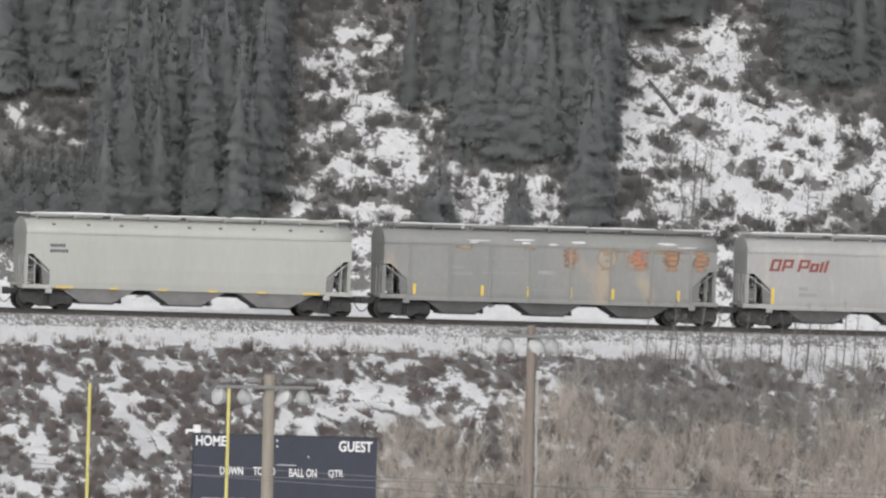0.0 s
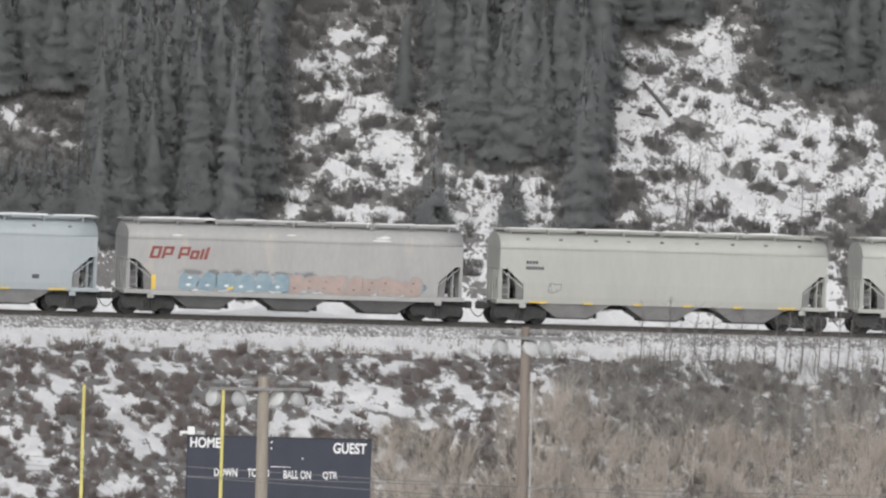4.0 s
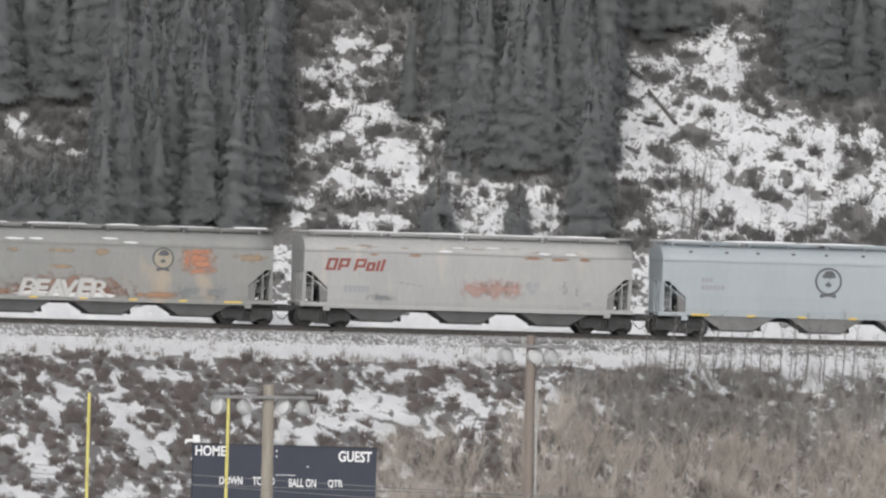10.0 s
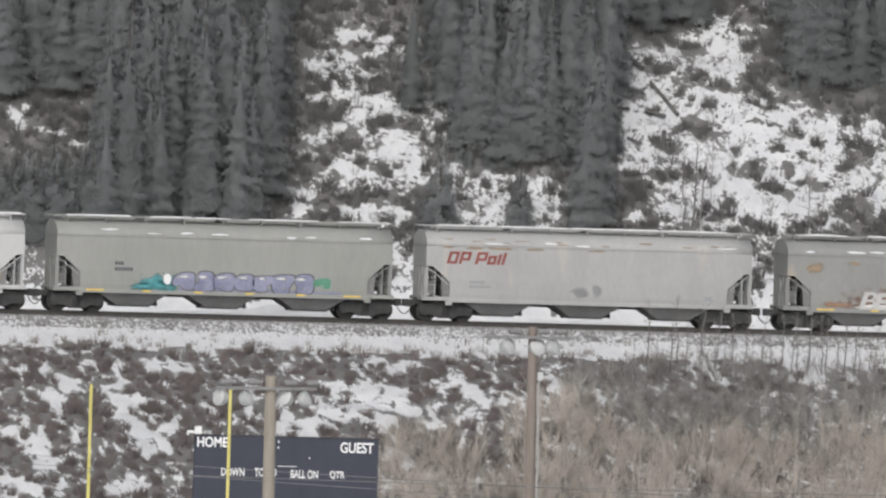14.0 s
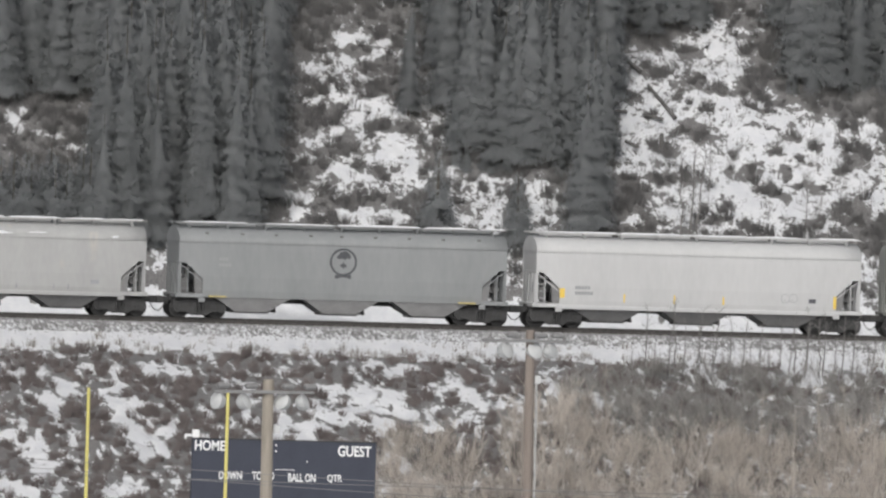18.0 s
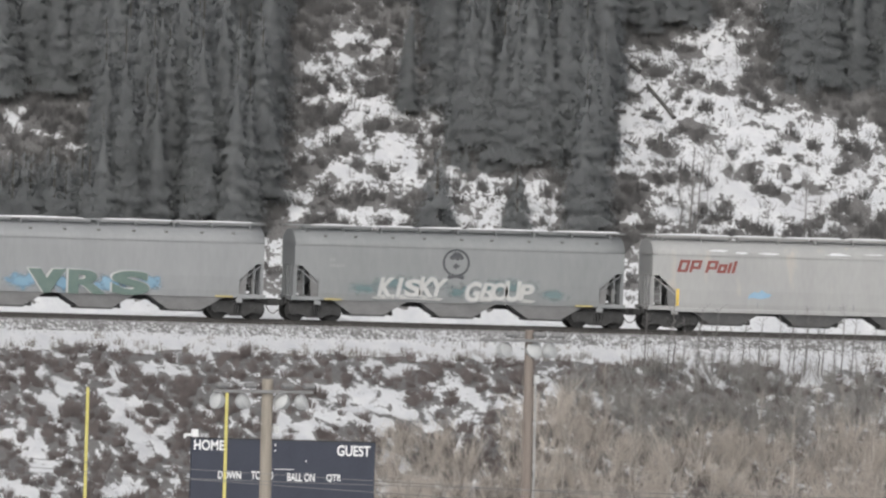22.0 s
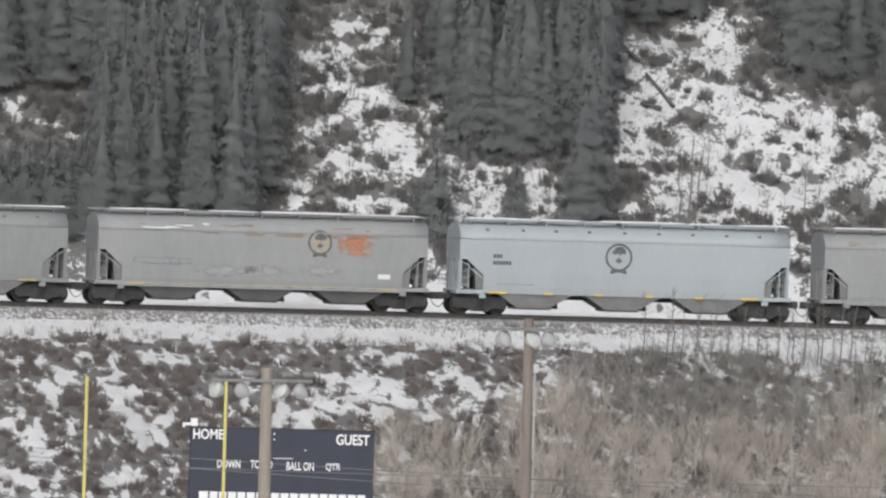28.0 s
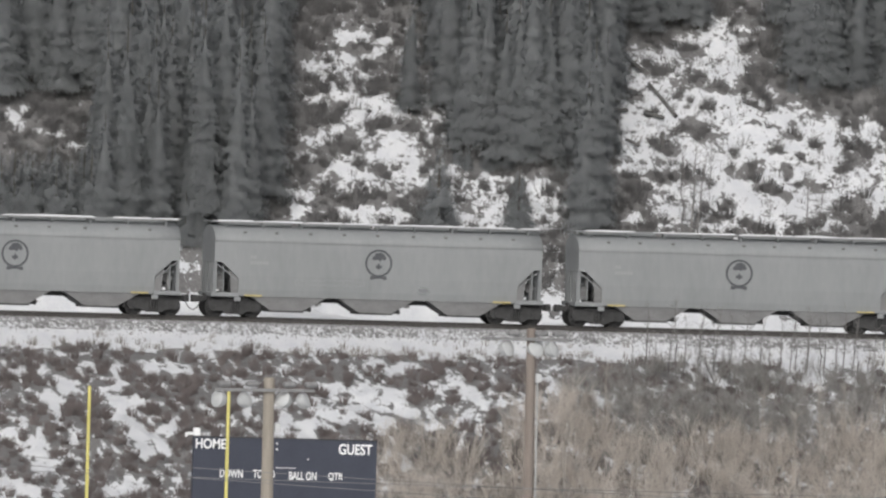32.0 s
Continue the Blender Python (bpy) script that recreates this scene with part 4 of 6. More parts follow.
def fallen_log(a0, h0, a1, h1, r, label):
    p, q = Vector(spot(a0, h0)), Vector(spot(a1, h1))
    bm = bmesh.new()
    up = Vector((0, 0, r * 0.8 + 0.22))
    rod(bm, p + up, p.lerp(q, 0.5) + up, r * 0.75, r * 0.9, 9)
    rod(bm, p.lerp(q, 0.5) + up, q + up, r * 0.9, r, 9)
    for f in (0.3, 0.55, 0.8):
        o = p.lerp(q, f) + up
        rod(bm, o, o + Vector((0.25, -0.1, 0.4)), r * 0.25, 0.01, 5)
    tagged(part("fallen_log", bm, LOG), label, "log")


fallen_log(8.7, 12.8, 9.5, 12.1, 0.12, "grey broken end of a fallen trunk in the snow")
fallen_log(9.9, 11.5, 11.3, 9.9, 0.1, "long grey fallen tree trunk lying down the snowy slope")
fallen_log(9.7, 10.1, 10.7, 9.8, 0.1, "short dark fallen trunk half sunk in the snow")
fallen_log(7.8, 10.15, 8.9, 10.05, 0.09, "dark fallen branch at the edge of the stand")
fallen_log(8.8, 8.75, 9.5, 8.45, 0.1, "dark rotten branch on the snowy slope")


def snow_clump(a, h, r):
    x, y, z = spot(a, h)
    bm = bmesh.new()
    bmesh.ops.create_icosphere(bm, subdivisions=2, radius=r)
    for v in bm.verts:
        v.co *= 0.75 + 0.5 * noise.noise(v.co * 3 + Vector((a, h, 0)))
        v.co.z *= 0.55
    bmesh.ops.translate(bm, verts=bm.verts, vec=(x, y, z + r * 0.5))
    tagged(part("snow_clump", bm, SNOW), "lump of snow caught among the willow stems", "snow clump")


for a, h, r in ((11.7, -4.4, 0.45), (12.3, -5.0, 0.3), (16.0, -3.2, 0.3), (18.3, -2.9, 0.4), (14.8, -3.7, 0.28), (15.6, -4.5, 0.3), (17.9, -4.8, 0.35), (17.2, -5.4, 0.3), (16.3, -5.2, 0.25), (14.1, -5.4, 0.22), (19.2, -6.4, 0.35), (20.0, -7.0, 0.3), (17.4, -7.2, 0.3), (13.2, -6.7, 0.22), (4.0, -7.2, 0.3), (3.0, -7.6, 0.28), (5.0, -4.6, 0.3)):
    snow_clump(a, h, r)


def stump(a, h):
    x, y, z = spot(a, h)
    bm = bmesh.new()
    rod(bm, (x, y, z - 0.3), (x + 0.04, y, z + 0.85), 0.17, 0.1, 10)
    rod(bm, (x + 0.05, y, z + 0.3), (x + 0.4, y - 0.1, z + 0.45), 0.07, 0.03, 6)
    tagged(part("tree_stump", bm, LOG), "broken dark tree stump standing in the snow", "stump")


stump(10.6, 8.5)

# ---- the sports field in front ----
def words(text, wide, high, mat, parent, x, y, z, shear=0.0, bold=0.0, name="lettering"):
    """Raised lettering that faces -y, centred on x, z and fitted to a width and a height."""
    cu = bpy.data.curves.new("words", "FONT")
    cu.body, cu.size, cu.extrude, cu.shear, cu.offset = text, 1.0, 0.008, shear, bold
    tmp = bpy.data.objects.new("words", cu)
    me = bpy.data.meshes.new_from_object(tmp)
    bpy.data.objects.remove(tmp)
    me.materials.clear()
    me.materials.append(mat)
    xs, ys = [v.co.x for v in me.vertices], [v.co.y for v in me.vertices]
    me.transform(Matrix.Translation((-(min(xs) + max(xs)) / 2, -(min(ys) + max(ys)) / 2, 0)))
    me.transform(Matrix.Diagonal((wide / (max(xs) - min(xs)), high / (max(ys) - min(ys)), 1, 1)))
    ob = part(name, me, mat, parent)
    ob.matrix_basis = pose(x, y, z, 90, 0, 0)
    return ob


def scoreboard():
    board = tagged(new("scoreboard"), "navy football scoreboard with white lettering and unlit digits", "scoreboard")
    board.matrix_basis = pose(-21.87, -70, -11.0)
    part("panel", boxes((-4.19, 4.19, 0.0, 0.28, 3.55, 7.03), bevel=0.02), BOARD, board)
    part("top_trim", boxes((-4.21, 4.21, -0.015, 0.3, 7.03, 7.07)), STEEL, board)
    for x in (-2.7, 2.7):
        part("post", boxes((x - 0.1, x + 0.1, 0.3, 0.5, -0.3, 6.9), bevel=0.01), STEEL, board)
    for text, x, z, wide, high in (("HOME", -3.40, 6.74, 1.38, 0.46), ("GUEST", 3.20, 6.64, 1.52, 0.48), ("DOWN", -2.43, 5.43, 1.05, 0.37), ("TO GO", -0.94, 5.44, 1.0, 0.37), ("BALL ON", 0.83, 5.40, 1.25, 0.37), ("QTR", 2.33, 5.39, 0.68, 0.37)):
        words(text, wide, high, SIGNWHITE, board, x, -0.012, z, 0, 0.022)
    part("colon", boxes((-0.42, -0.35, -0.012, 0, 6.78, 6.86), (-0.42, -0.35, -0.012, 0, 6.52, 6.6)), SIGNWHITE, board)
    part("divider", boxes((-0.4, 0.5, -0.012, 0, 5.72, 5.75)), SIGNWHITE, board)
    part("dot", boxes((1.02, 1.08, -0.012, 0, 6.1, 6.16)), SIGNWHITE, board)
    x = -3.75
    for k, w in enumerate((0.42, 0.36, 0.34, 0.36, 0.36, 0.36, 0.36, 0, 0.36, 0.36, 0.36, 0.42, 0.36, 0.36, 0.36, 0.36, 0.36, 0.36)):
        if w:
            part("name_bar", boxes((x, x + w, -0.012, 0, 3.75, 4.18), bevel=0.005), SIGNWHITE, board)
        x += w + 0.07 if w else 0.25
    horn = tagged(new("horn_speaker"), "small white horn box on top of the scoreboard corner", "loudspeaker")
    horn.matrix_basis = pose(-25.9, -69.86, -3.93)
    part("housing", boxes((-0.16, 0.14, -0.14, 0.14, 0.0, 0.36), bevel=0.03), SIGNWHITE, horn)
    part("bracket", boxes((-0.52, -0.16, -0.05, 0.05, 0.04, 0.16), (-0.52, -0.42, -0.05, 0.05, -0.06, 0.1), bevel=0.02), SIGNWHITE, horn)


def goal_posts():
    goal = tagged(new("goal_posts"), "tall yellow football goal uprights", "goal posts")
    goal.matrix_basis = pose(-32.7, -95, -11.0)
    for x, top in ((-3.1, 9.76), (3.1, 9.68)):
        bm = bmesh.new()
        rod(bm, (x, 0, 3.05), (x - 0.02, 0, top), 0.075, 0.07, 12)
        part("upright", bm, GOAL, goal)
    bm = bmesh.new()
    rod(bm, (-3.18, 0, 3.05), (3.18, 0, 3.05), 0.08, sides=12)
    part("crossbar", bm, GOAL, goal)
    bm = bmesh.new()
    rod(bm, (0, 1.6, -0.4), (0, 1.6, 2.3), 0.12, sides=12)
    rod(bm, (0, 1.6, 2.3), (0, 0, 3.05), 0.12, 0.1, 12)
    part("support", bm, GOAL, goal)


def floodlight(parent, x, z, yaw, tilt):
    """A round sports floodlight with its gear box above."""
    me = shared(("lamp_head",), lambda: lamp_head(), LAMP)
    for n, me, mt in (("reflector", me, LAMP), ("lens", shared(("lamp_lens",), lamp_lens, LENS), LENS), ("gear_box", shared(("lamp_box",), lambda: boxes((-0.3, 0.3, -0.2, 0.16, 0.42, 0.68), bevel=0.09), ARM), ARM)):
        ob = part(n, me, mt, parent)
        ob.matrix_basis = pose(x, -0.1, z, tilt, 0, yaw) @ Matrix.Scale(1.25, 4) if n != "gear_box" else pose(x + 0.22, -0.3, z + 0.13)


def lamp_head():
    bm = bmesh.new()
    prev = None
    for r, y in ((0.08, 0.32), (0.2, 0.26), (0.28, 0.12), (0.31, -0.06)):
        cur = [bm.verts.new((r * math.cos(k * math.tau / 18), y, r * math.sin(k * math.tau / 18))) for k in range(18)]
        if prev:
            for k in range(18):
                bm.faces.new((prev[k], prev[(k + 1) % 18], cur[(k + 1) % 18], cur[k]))
        else:
            bm.faces.new(cur)
        prev = cur
    return bm


def lamp_lens():
    bm = bmesh.new()
    prev = None
    for r, y in ((0.305, -0.06), (0.2, -0.1), (0.08, -0.115)):
        cur = [bm.verts.new((r * math.cos(k * math.tau / 18), y, r * math.sin(k * math.tau / 18))) for k in range(18)]
        if prev:
            for k in range(18):
                bm.faces.new((prev[k], prev[(k + 1) % 18], cur[(k + 1) % 18], cur[k]))
        prev = cur
    bm.faces.new(prev)
    return bm


def light_pole(x, y, top, arm, lamps, mat, label, conduit, r):
    pole = tagged(new("floodlight_pole"), label, "light pole", "sports field light poles")
    pole.matrix_basis = pose(x, y, -11.0, 0, -0.6, 0)
    bm = bmesh.new()
    rod(bm, (0, 0, -1), (0, 0, top), r * 1.25, r, 16)
    rod(bm, (0, 0, top), (0, 0, top + 0.04), r, r * 0.7, 16)
    part("pole", bm, mat, pole)
    part("crossarm", boxes((arm[0], arm[1], -0.36, -0.24, arm[2] - 0.07, arm[2] + 0.07), bevel=0.01), ARM, pole)
    for lx, lz, yaw, tilt in lamps:
        floodlight(pole, lx, arm[2] + lz, yaw, tilt)
    part("junction_box", boxes((r + 0.02, r + 0.28, -0.2, 0.0, top - 2.35, top - 1.98), bevel=0.02), LENS, pole)
    if conduit:
        bm = bmesh.new()
        rod(bm, (r + 0.1, -0.12, 0), (r + 0.1, -0.12, top - 2.3), 0.035, sides=8)
        part("conduit", bm, LAMP, pole)


def overhead_cables():
    for k, (z0, z1, sag) in enumerate(((-4.72, -5.3, 0.25), (-5.05, -5.75, 0.3), (-5.3, -5.4, 0.35))):
        bm = bmesh.new()
        pts = []
        for i in range(41):
            f = i / 40
            pts.append(Vector((-62 + 75 * f, -110 + k * 0.4, z0 + 0.75 + (z1 - z0) * (f * 75 - 19.5) / 16.4 - 4 * sag * f * (1 - f) + 0.2)))
        tube(bm, pts, 0.015)
        tagged(part("overhead_cable", bm, CABLE), "thin grey utility cable strung across the field", "cable", "overhead cables")
    for x, z0, z1 in ((-62, -11, 0.5), (13, -11, -4.5)):
        bm = bmesh.new()
        rod(bm, (x, -109.6, -12), (x, -109.6, z1), 0.16, 0.13, 12)
        tagged(part("utility_pole", bm, POLE), "plain wooden pole that carries the cables", "utility pole")


scoreboard()
goal_posts()
light_pole(-25.68, -85, 10.07, (-2.5, 2.0, 9.55), ((-2.3, -0.42, -62, -10), (-1.05, -0.42, 52, -24), (0.62, -0.42, -50, -24), (1.6, -0.42, 58, -24)), POLE, "weathered wooden pole with a crossarm of four floodlights", False, 0.245)
light_pole(-11.75, -75, 12.34, (-2.25, 1.7, 11.9), ((-1.1, -0.42, 40, -16), (0.18, -0.42, 20, -16), (0.98, -0.42, 50, -18)), POLERED, "brown wooden pole with a crossarm of floodlights", True, 0.2)
overhead_cables()

# ---- the train ----
HALF_WIDTH_Z = [0.2, 0.95, 1.3, 2.0, 3.2, 3.63]
HALF_WIDTH_Y = [1.30, 1.46, 1.52, 1.56, 1.56, 1.54]
SLANT = [(0.0, 2.62), (0.35, 2.62), (1.18, 1.86), (1.18, 1.18), (1.5, 1.0)]


def bulge(z):
    return float(np.interp(z, HALF_WIDTH_Z, HALF_WIDTH_Y))


def side_wall(half, low, side):
    """One side sheet: full between the corner cut-outs, with the lower edge low(x)."""
    xs = sorted({-half, -half + 0.35, -half + 0.75, -half + 1.17, -half + 1.18, half - 1.18, half - 1.17, half - 0.75, half - 0.35, half, *np.linspace(-half + 1.3, half - 1.3, 49)})
    bm = bmesh.new()
    cols = []
    for x in xs:
        d = half - abs(x)
        zb = float(np.interp(d, [0, 0.35, 1.175, 1.178], [2.62, 2.62, 1.86, low(x)]))
        col = []
        for k in range(9):
            z = zb + (3.63 - zb) * k / 8
            col.append([bm.verts.new((x, side * (bulge(z) - inset), z)) for inset in (0.0, 0.05)])
        cols.append(col)
    for c, d in zip(cols, cols[1:]):
        for k in range(8):
            bm.faces.new((c[k][0], d[k][0], d[k + 1][0], c[k + 1][0]))
            bm.faces.new((c[k][1], c[k + 1][1], d[k + 1][1], d[k][1]))
        bm.faces.new((c[0][0], c[0][1], d[0][1], d[0][0]))
    for c in (cols[0], cols[-1]):
        for k in range(8):
            bm.faces.new((c[k][0], c[k + 1][0], c[k + 1][1], c[k][1]))
    return bm


ROOF = [(-1.57, 3.60), (-1.58, 3.66), (-1.52, 3.82), (-1.36, 4.0), (-1.1, 4.16), (-0.7, 4.28), (-0.34, 4.34), (0.34, 4.34), (0.7, 4.28), (1.1, 4.16), (1.36, 4.0), (1.52, 3.82), (1.58, 3.66), (1.57, 3.60)]


def roof_sheet(half):
    bm = bmesh.new()
    xs = np.linspace(-half, half, 12)
    rings = [[bm.verts.new((x, y, z)) for y, z in ROOF] for x in xs]
    for a, b in zip(rings, rings[1:]):
        for k in range(len(ROOF) - 1):
            bm.faces.new((a[k], b[k], b[k + 1], a[k + 1]))
    for r in (rings[0], rings[-1]):
        bm.faces.new(r)
    for f in bm.faces:
        f.smooth = len(f.verts) == 4
    return bm


def pocket(top, bottom, z1, z0):
    """One discharge hopper, narrowing to its outlet."""
    bm = bmesh.new()
    a = [bm.verts.new((x, y, z1)) for x, y in ((-top, -1.42), (top, -1.42), (top, 1.42), (-top, 1.42))]
    b = [bm.verts.new((x, y, z0)) for x, y in ((-bottom, -1.0), (bottom, -1.0), (bottom, 1.0), (-bottom, 1.0))]
    for k in range(4):
        bm.faces.new((a[k], a[(k + 1) % 4], b[(k + 1) % 4], b[k]))
    bm.faces.new(a), bm.faces.new(b)
    return bm


def wheel_pair():
    bm = bmesh.new()
    rod(bm, (0, -0.95, 0), (0, 0.95, 0), 0.075, sides=10)
    for s in (-1, 1):
        for y0, y1, r in ((0.69, 0.72, 0.49), (0.72, 0.83, 0.457)):
            rod(bm, (0, s * y0, 0), (0, s * y1, 0), r, r, 24)
        rod(bm, (0, s * 0.83, 0), (0, s * 0.86, 0), 0.2, 0.16, 12)
        rod(bm, (0.13, s * 0.83, 0.02), (0.13, s * 0.845, 0.02), 0.03, sides=6)
    return bm


def truck_side():
    bm = bmesh.new()
    slab(bm, [(-1.3, 0.5), (-1.22, 0.76), (-0.7, 0.84), (-0.42, 0.9), (0.42, 0.9), (0.7, 0.84), (1.22, 0.76), (1.3, 0.5), (1.12, 0.26), (0.62, 0.3), (0.36, 0.14), (-0.36, 0.14), (-0.62, 0.3), (-1.12, 0.26)], -0.09, 0.09)
    for x in (-0.88, 0.88):
        rod(bm, (x, -0.16, 0.46), (x, 0.1, 0.46), 0.13, sides=10)
    for x in (-0.16, 0.0, 0.16):
        rod(bm, (x, -0.13, 0.3), (x, -0.13, 0.68), 0.06, sides=8)
    box(bm, -0.5, 0.5, -0.05, 0.12, 0.3, 0.62)
    box(bm, -1.25, 1.25, 0.05, 0.3, 0.3, 0.9)
    return bm


def ladder(height, rungs, width):
    bm = bmesh.new()
    for x in (0, width):
        box(bm, x - 0.022, x + 0.022, -0.02, 0.02, 0, height)
    for k in range(rungs):
        z = height * (k + 0.7) / (rungs + 0.4)
        rod(bm, (0, -0.02, z), (width, -0.02, z), 0.014, sides=6)
    return bm


def hose():
    bm = bmesh.new()
    pts = [Vector((x * 0.4, -0.3, 0.75 - 0.45 * (1 - x * x))) for x in np.linspace(-1, 1, 11)]
    tube(bm, pts, 0.025)
    return bm


def end_gear():
    bm = bmesh.new()
    rod(bm, (0, -0.9, 1.75), (0, 0.2, 1.75), 0.24, sides=12)
    rod(bm, (0.35, 0.5, 1.9), (0.4, 0.5, 1.9), 0.28, sides=14)
    box(bm, -0.1, 0.2, 0.6, 1.0, 1.3, 1.9)
    for y in (-1.1, 0.9):
        box(bm, -0.05, 0.05, y, y + 0.08, 1.2, 2.4)
    return bm


def uneven(rg, cx, cz, w, h, n=18, rough=0.25):
    """A ragged closed outline round a centre."""
    return [(cx + w * math.cos(t) * rg.uniform(1 - rough, 1), cz + h * math.sin(t) * rg.uniform(1 - rough, 1)) for t in (k * math.tau / n for k in range(n))]


def decal(car, name, outline, mat, lift=0.006, label=""):
    """A thin coat of paint on the side that follows its bulge."""
    bm = bmesh.new()
    bm.faces.new([bm.verts.new((x, 0, z)) for x, z in outline])
    lo, hi = min(z for _, z in outline), max(z for _, z in outline)
    for k in range(1, int((hi - lo) / 0.12) + 1):
        bmesh.ops.bisect_plane(bm, geom=bm.verts[:] + bm.edges[:] + bm.faces[:], plane_co=(0, 0, lo + 0.12 * k), plane_no=(0, 0, 1))
    for v in bm.verts:
        v.co.y = -bulge(v.co.z) - lift - 0.006
    bmesh.ops.triangulate(bm, faces=[f for f in bm.faces if len(f.verts) > 4])
    bmesh.ops.recalc_face_normals(bm, faces=bm.faces)
    return part(name, bm, mat, car, label)


def quad(x0, x1, z0, z1, shear=0.0):
    return [(x0, z0), (x1, z0), (x1 + shear * (z1 - z0), z1), (x0 + shear * (z1 - z0), z1)]


def emblem(car, x, z, fill=None, dark=EMBLEM, r=0.66):
    y1 = -bulge(z)
    bm = bmesh.new()
    ring(bm, x, z, r * 0.85, r, y1 - 0.014, y1 + 0.02)
    bmesh.ops.recalc_face_normals(bm, faces=bm.faces)
    ob = part("emblem", bm, dark, car, "round dark emblem with a ribbon")
    for name, shape in (
        ("emblem_ribbon", ((-0.46, -1.2), (-0.2, -1.1), (0.2, -1.1), (0.46, -1.2), (0.62, -1.14), (0.56, -0.9), (0.0, -1.0), (-0.56, -0.9), (-0.62, -1.14))),
        ("emblem_figure", ((-0.5, 0.3), (-0.44, 0.48), (-0.34, 0.52), (-0.24, 0.72), (0.16, 0.78), (0.44, 0.6), (0.54, 0.34), (0.42, 0.2), (0.26, 0.3), (0.12, 0.14), (-0.08, 0.26), (-0.3, 0.2))),
        ("emblem_leaf", ((-0.05, -0.46), (0.05, -0.46), (0.05, -0.36), (0.24, -0.36), (0.2, -0.26), (0.27, -0.16), (0.1, -0.16), (0.0, 0.04), (-0.1, -0.16), (-0.27, -0.16), (-0.2, -0.26), (-0.24, -0.36), (-0.05, -0.36))),
    ):
        bm = bmesh.new()
        slab(bm, [(x + u * r, z + v * r) for u, v in shape], y1 - 0.016, y1 + 0.02)
        bmesh.ops.recalc_face_normals(bm, faces=bm.faces)
        part(name, bm, dark, ob)
    if fill:
        decal(ob, "emblem_disc", [(x + r * 0.84 * math.cos(k * math.tau / 24), z + r * 0.84 * math.sin(k * math.tau / 24)) for k in range(24)], fill, 0.004)


def number_bars(car, x, z, mat, rows=2, n=(3, 6), h=0.17, w=0.115):
    """Unreadable reporting marks as rows of small bars."""
    for r in range(rows):
        zz = z - r * h * 1.75
        for k in range(n[r % len(n)]):
            bar = part("number_bar", shared(("number_bar", w, h, mat.name), lambda: boxes((0, w, -0.014, 0.02, -h / 2, h / 2)), mat), mat, car)
            bar.location = (x + k * w * 1.3, -bulge(zz), zz)


def road_name(car, x, z, mat):
    """The owner's name as plain slanted red shapes."""
    s = 0.28
    for x0, w, h, hole in ((0, 0.5, 0.58, 1), (0.58, 0.5, 0.58, 1), (1.36, 0.52, 0.58, 1), (1.94, 0.42, 0.42, 1), (2.42, 0.15, 0.5, 0), (2.64, 0.15, 0.58, 0)):
        bm = bmesh.new()
        z0 = z - 0.29
        y0, y1 = -bulge(z) - 0.008, -bulge(z) + 0.03
        if hole:
            t = 0.14
            low = 0.0 if x0 in (0, 1.94) else 0.16
            slab(bm, quad(x + x0, x + x0 + t, z0, z0 + h, s), y0, y1)
            slab(bm, quad(x + x0 + t + s * (h - 0.12), x + x0 + w + s * (h - 0.12), z0 + h - 0.12, z0 + h, s), y0, y1)
            slab(bm, quad(x + x0 + w - t + s * (low + 0.12), x + x0 + w + s * (low + 0.12), z0 + low + 0.12, z0 + h - 0.12, s), y0, y1)
            slab(bm, quad(x + x0 + t + s * low, x + x0 + w + s * low, z0 + low, z0 + low + 0.12, s), y0, y1)
        else:
            slab(bm, quad(x + x0, x + x0 + w, z0, z0 + h, s), y0, y1)
        bmesh.ops.recalc_face_normals(bm, faces=bm.faces)
        part("name_shape", bm, mat, car)


def tag_letters(car, x, z, w, h, n, fill, edge, seed, shear=0.1, counter=None):
    """Fat sprayed shapes, set close together, with an outline."""
    rg = random.Random(seed)
    step = w / n
    for k in range(n):
        cx, hh = x + step * (k + 0.5), h * rg.uniform(0.88, 1.1)
        turn, bite = rg.uniform(0, math.tau), rg.uniform(0.25, 0.6)
        out = []
        for i in range(22):
            t = i * math.tau / 22
            r = 1.0 + 0.07 * math.sin(3 * t + turn) - bite * max(0.0, math.cos(t - turn)) ** 6
            a, b = math.cos(t), math.sin(t)
            a, b = math.copysign(abs(a) ** 0.7, a) * r * step * 0.56, math.copysign(abs(b) ** 0.7, b) * r * hh * 0.5
            out.append((cx + a + shear * b, z + b))
        grow = [(cx + (px - cx) * 1.14, z + (pz - z) * 1.12) for px, pz in out]
        decal(car, "sprayed_edge", grow, edge, 0.008)
        decal(car, "sprayed_shape", out, fill, 0.014)
        for b in (-0.2, 0.2)[: rg.randrange(1, 3)]:
            ox = cx + rg.uniform(-0.12, 0.12) * step
            decal(car, "sprayed_counter", [(ox + step * 0.13 * math.cos(t) + shear * b * hh, z + b * hh + hh * 0.07 * math.sin(t)) for t in (i * math.tau / 8 for i in range(8))], counter or edge, 0.02)


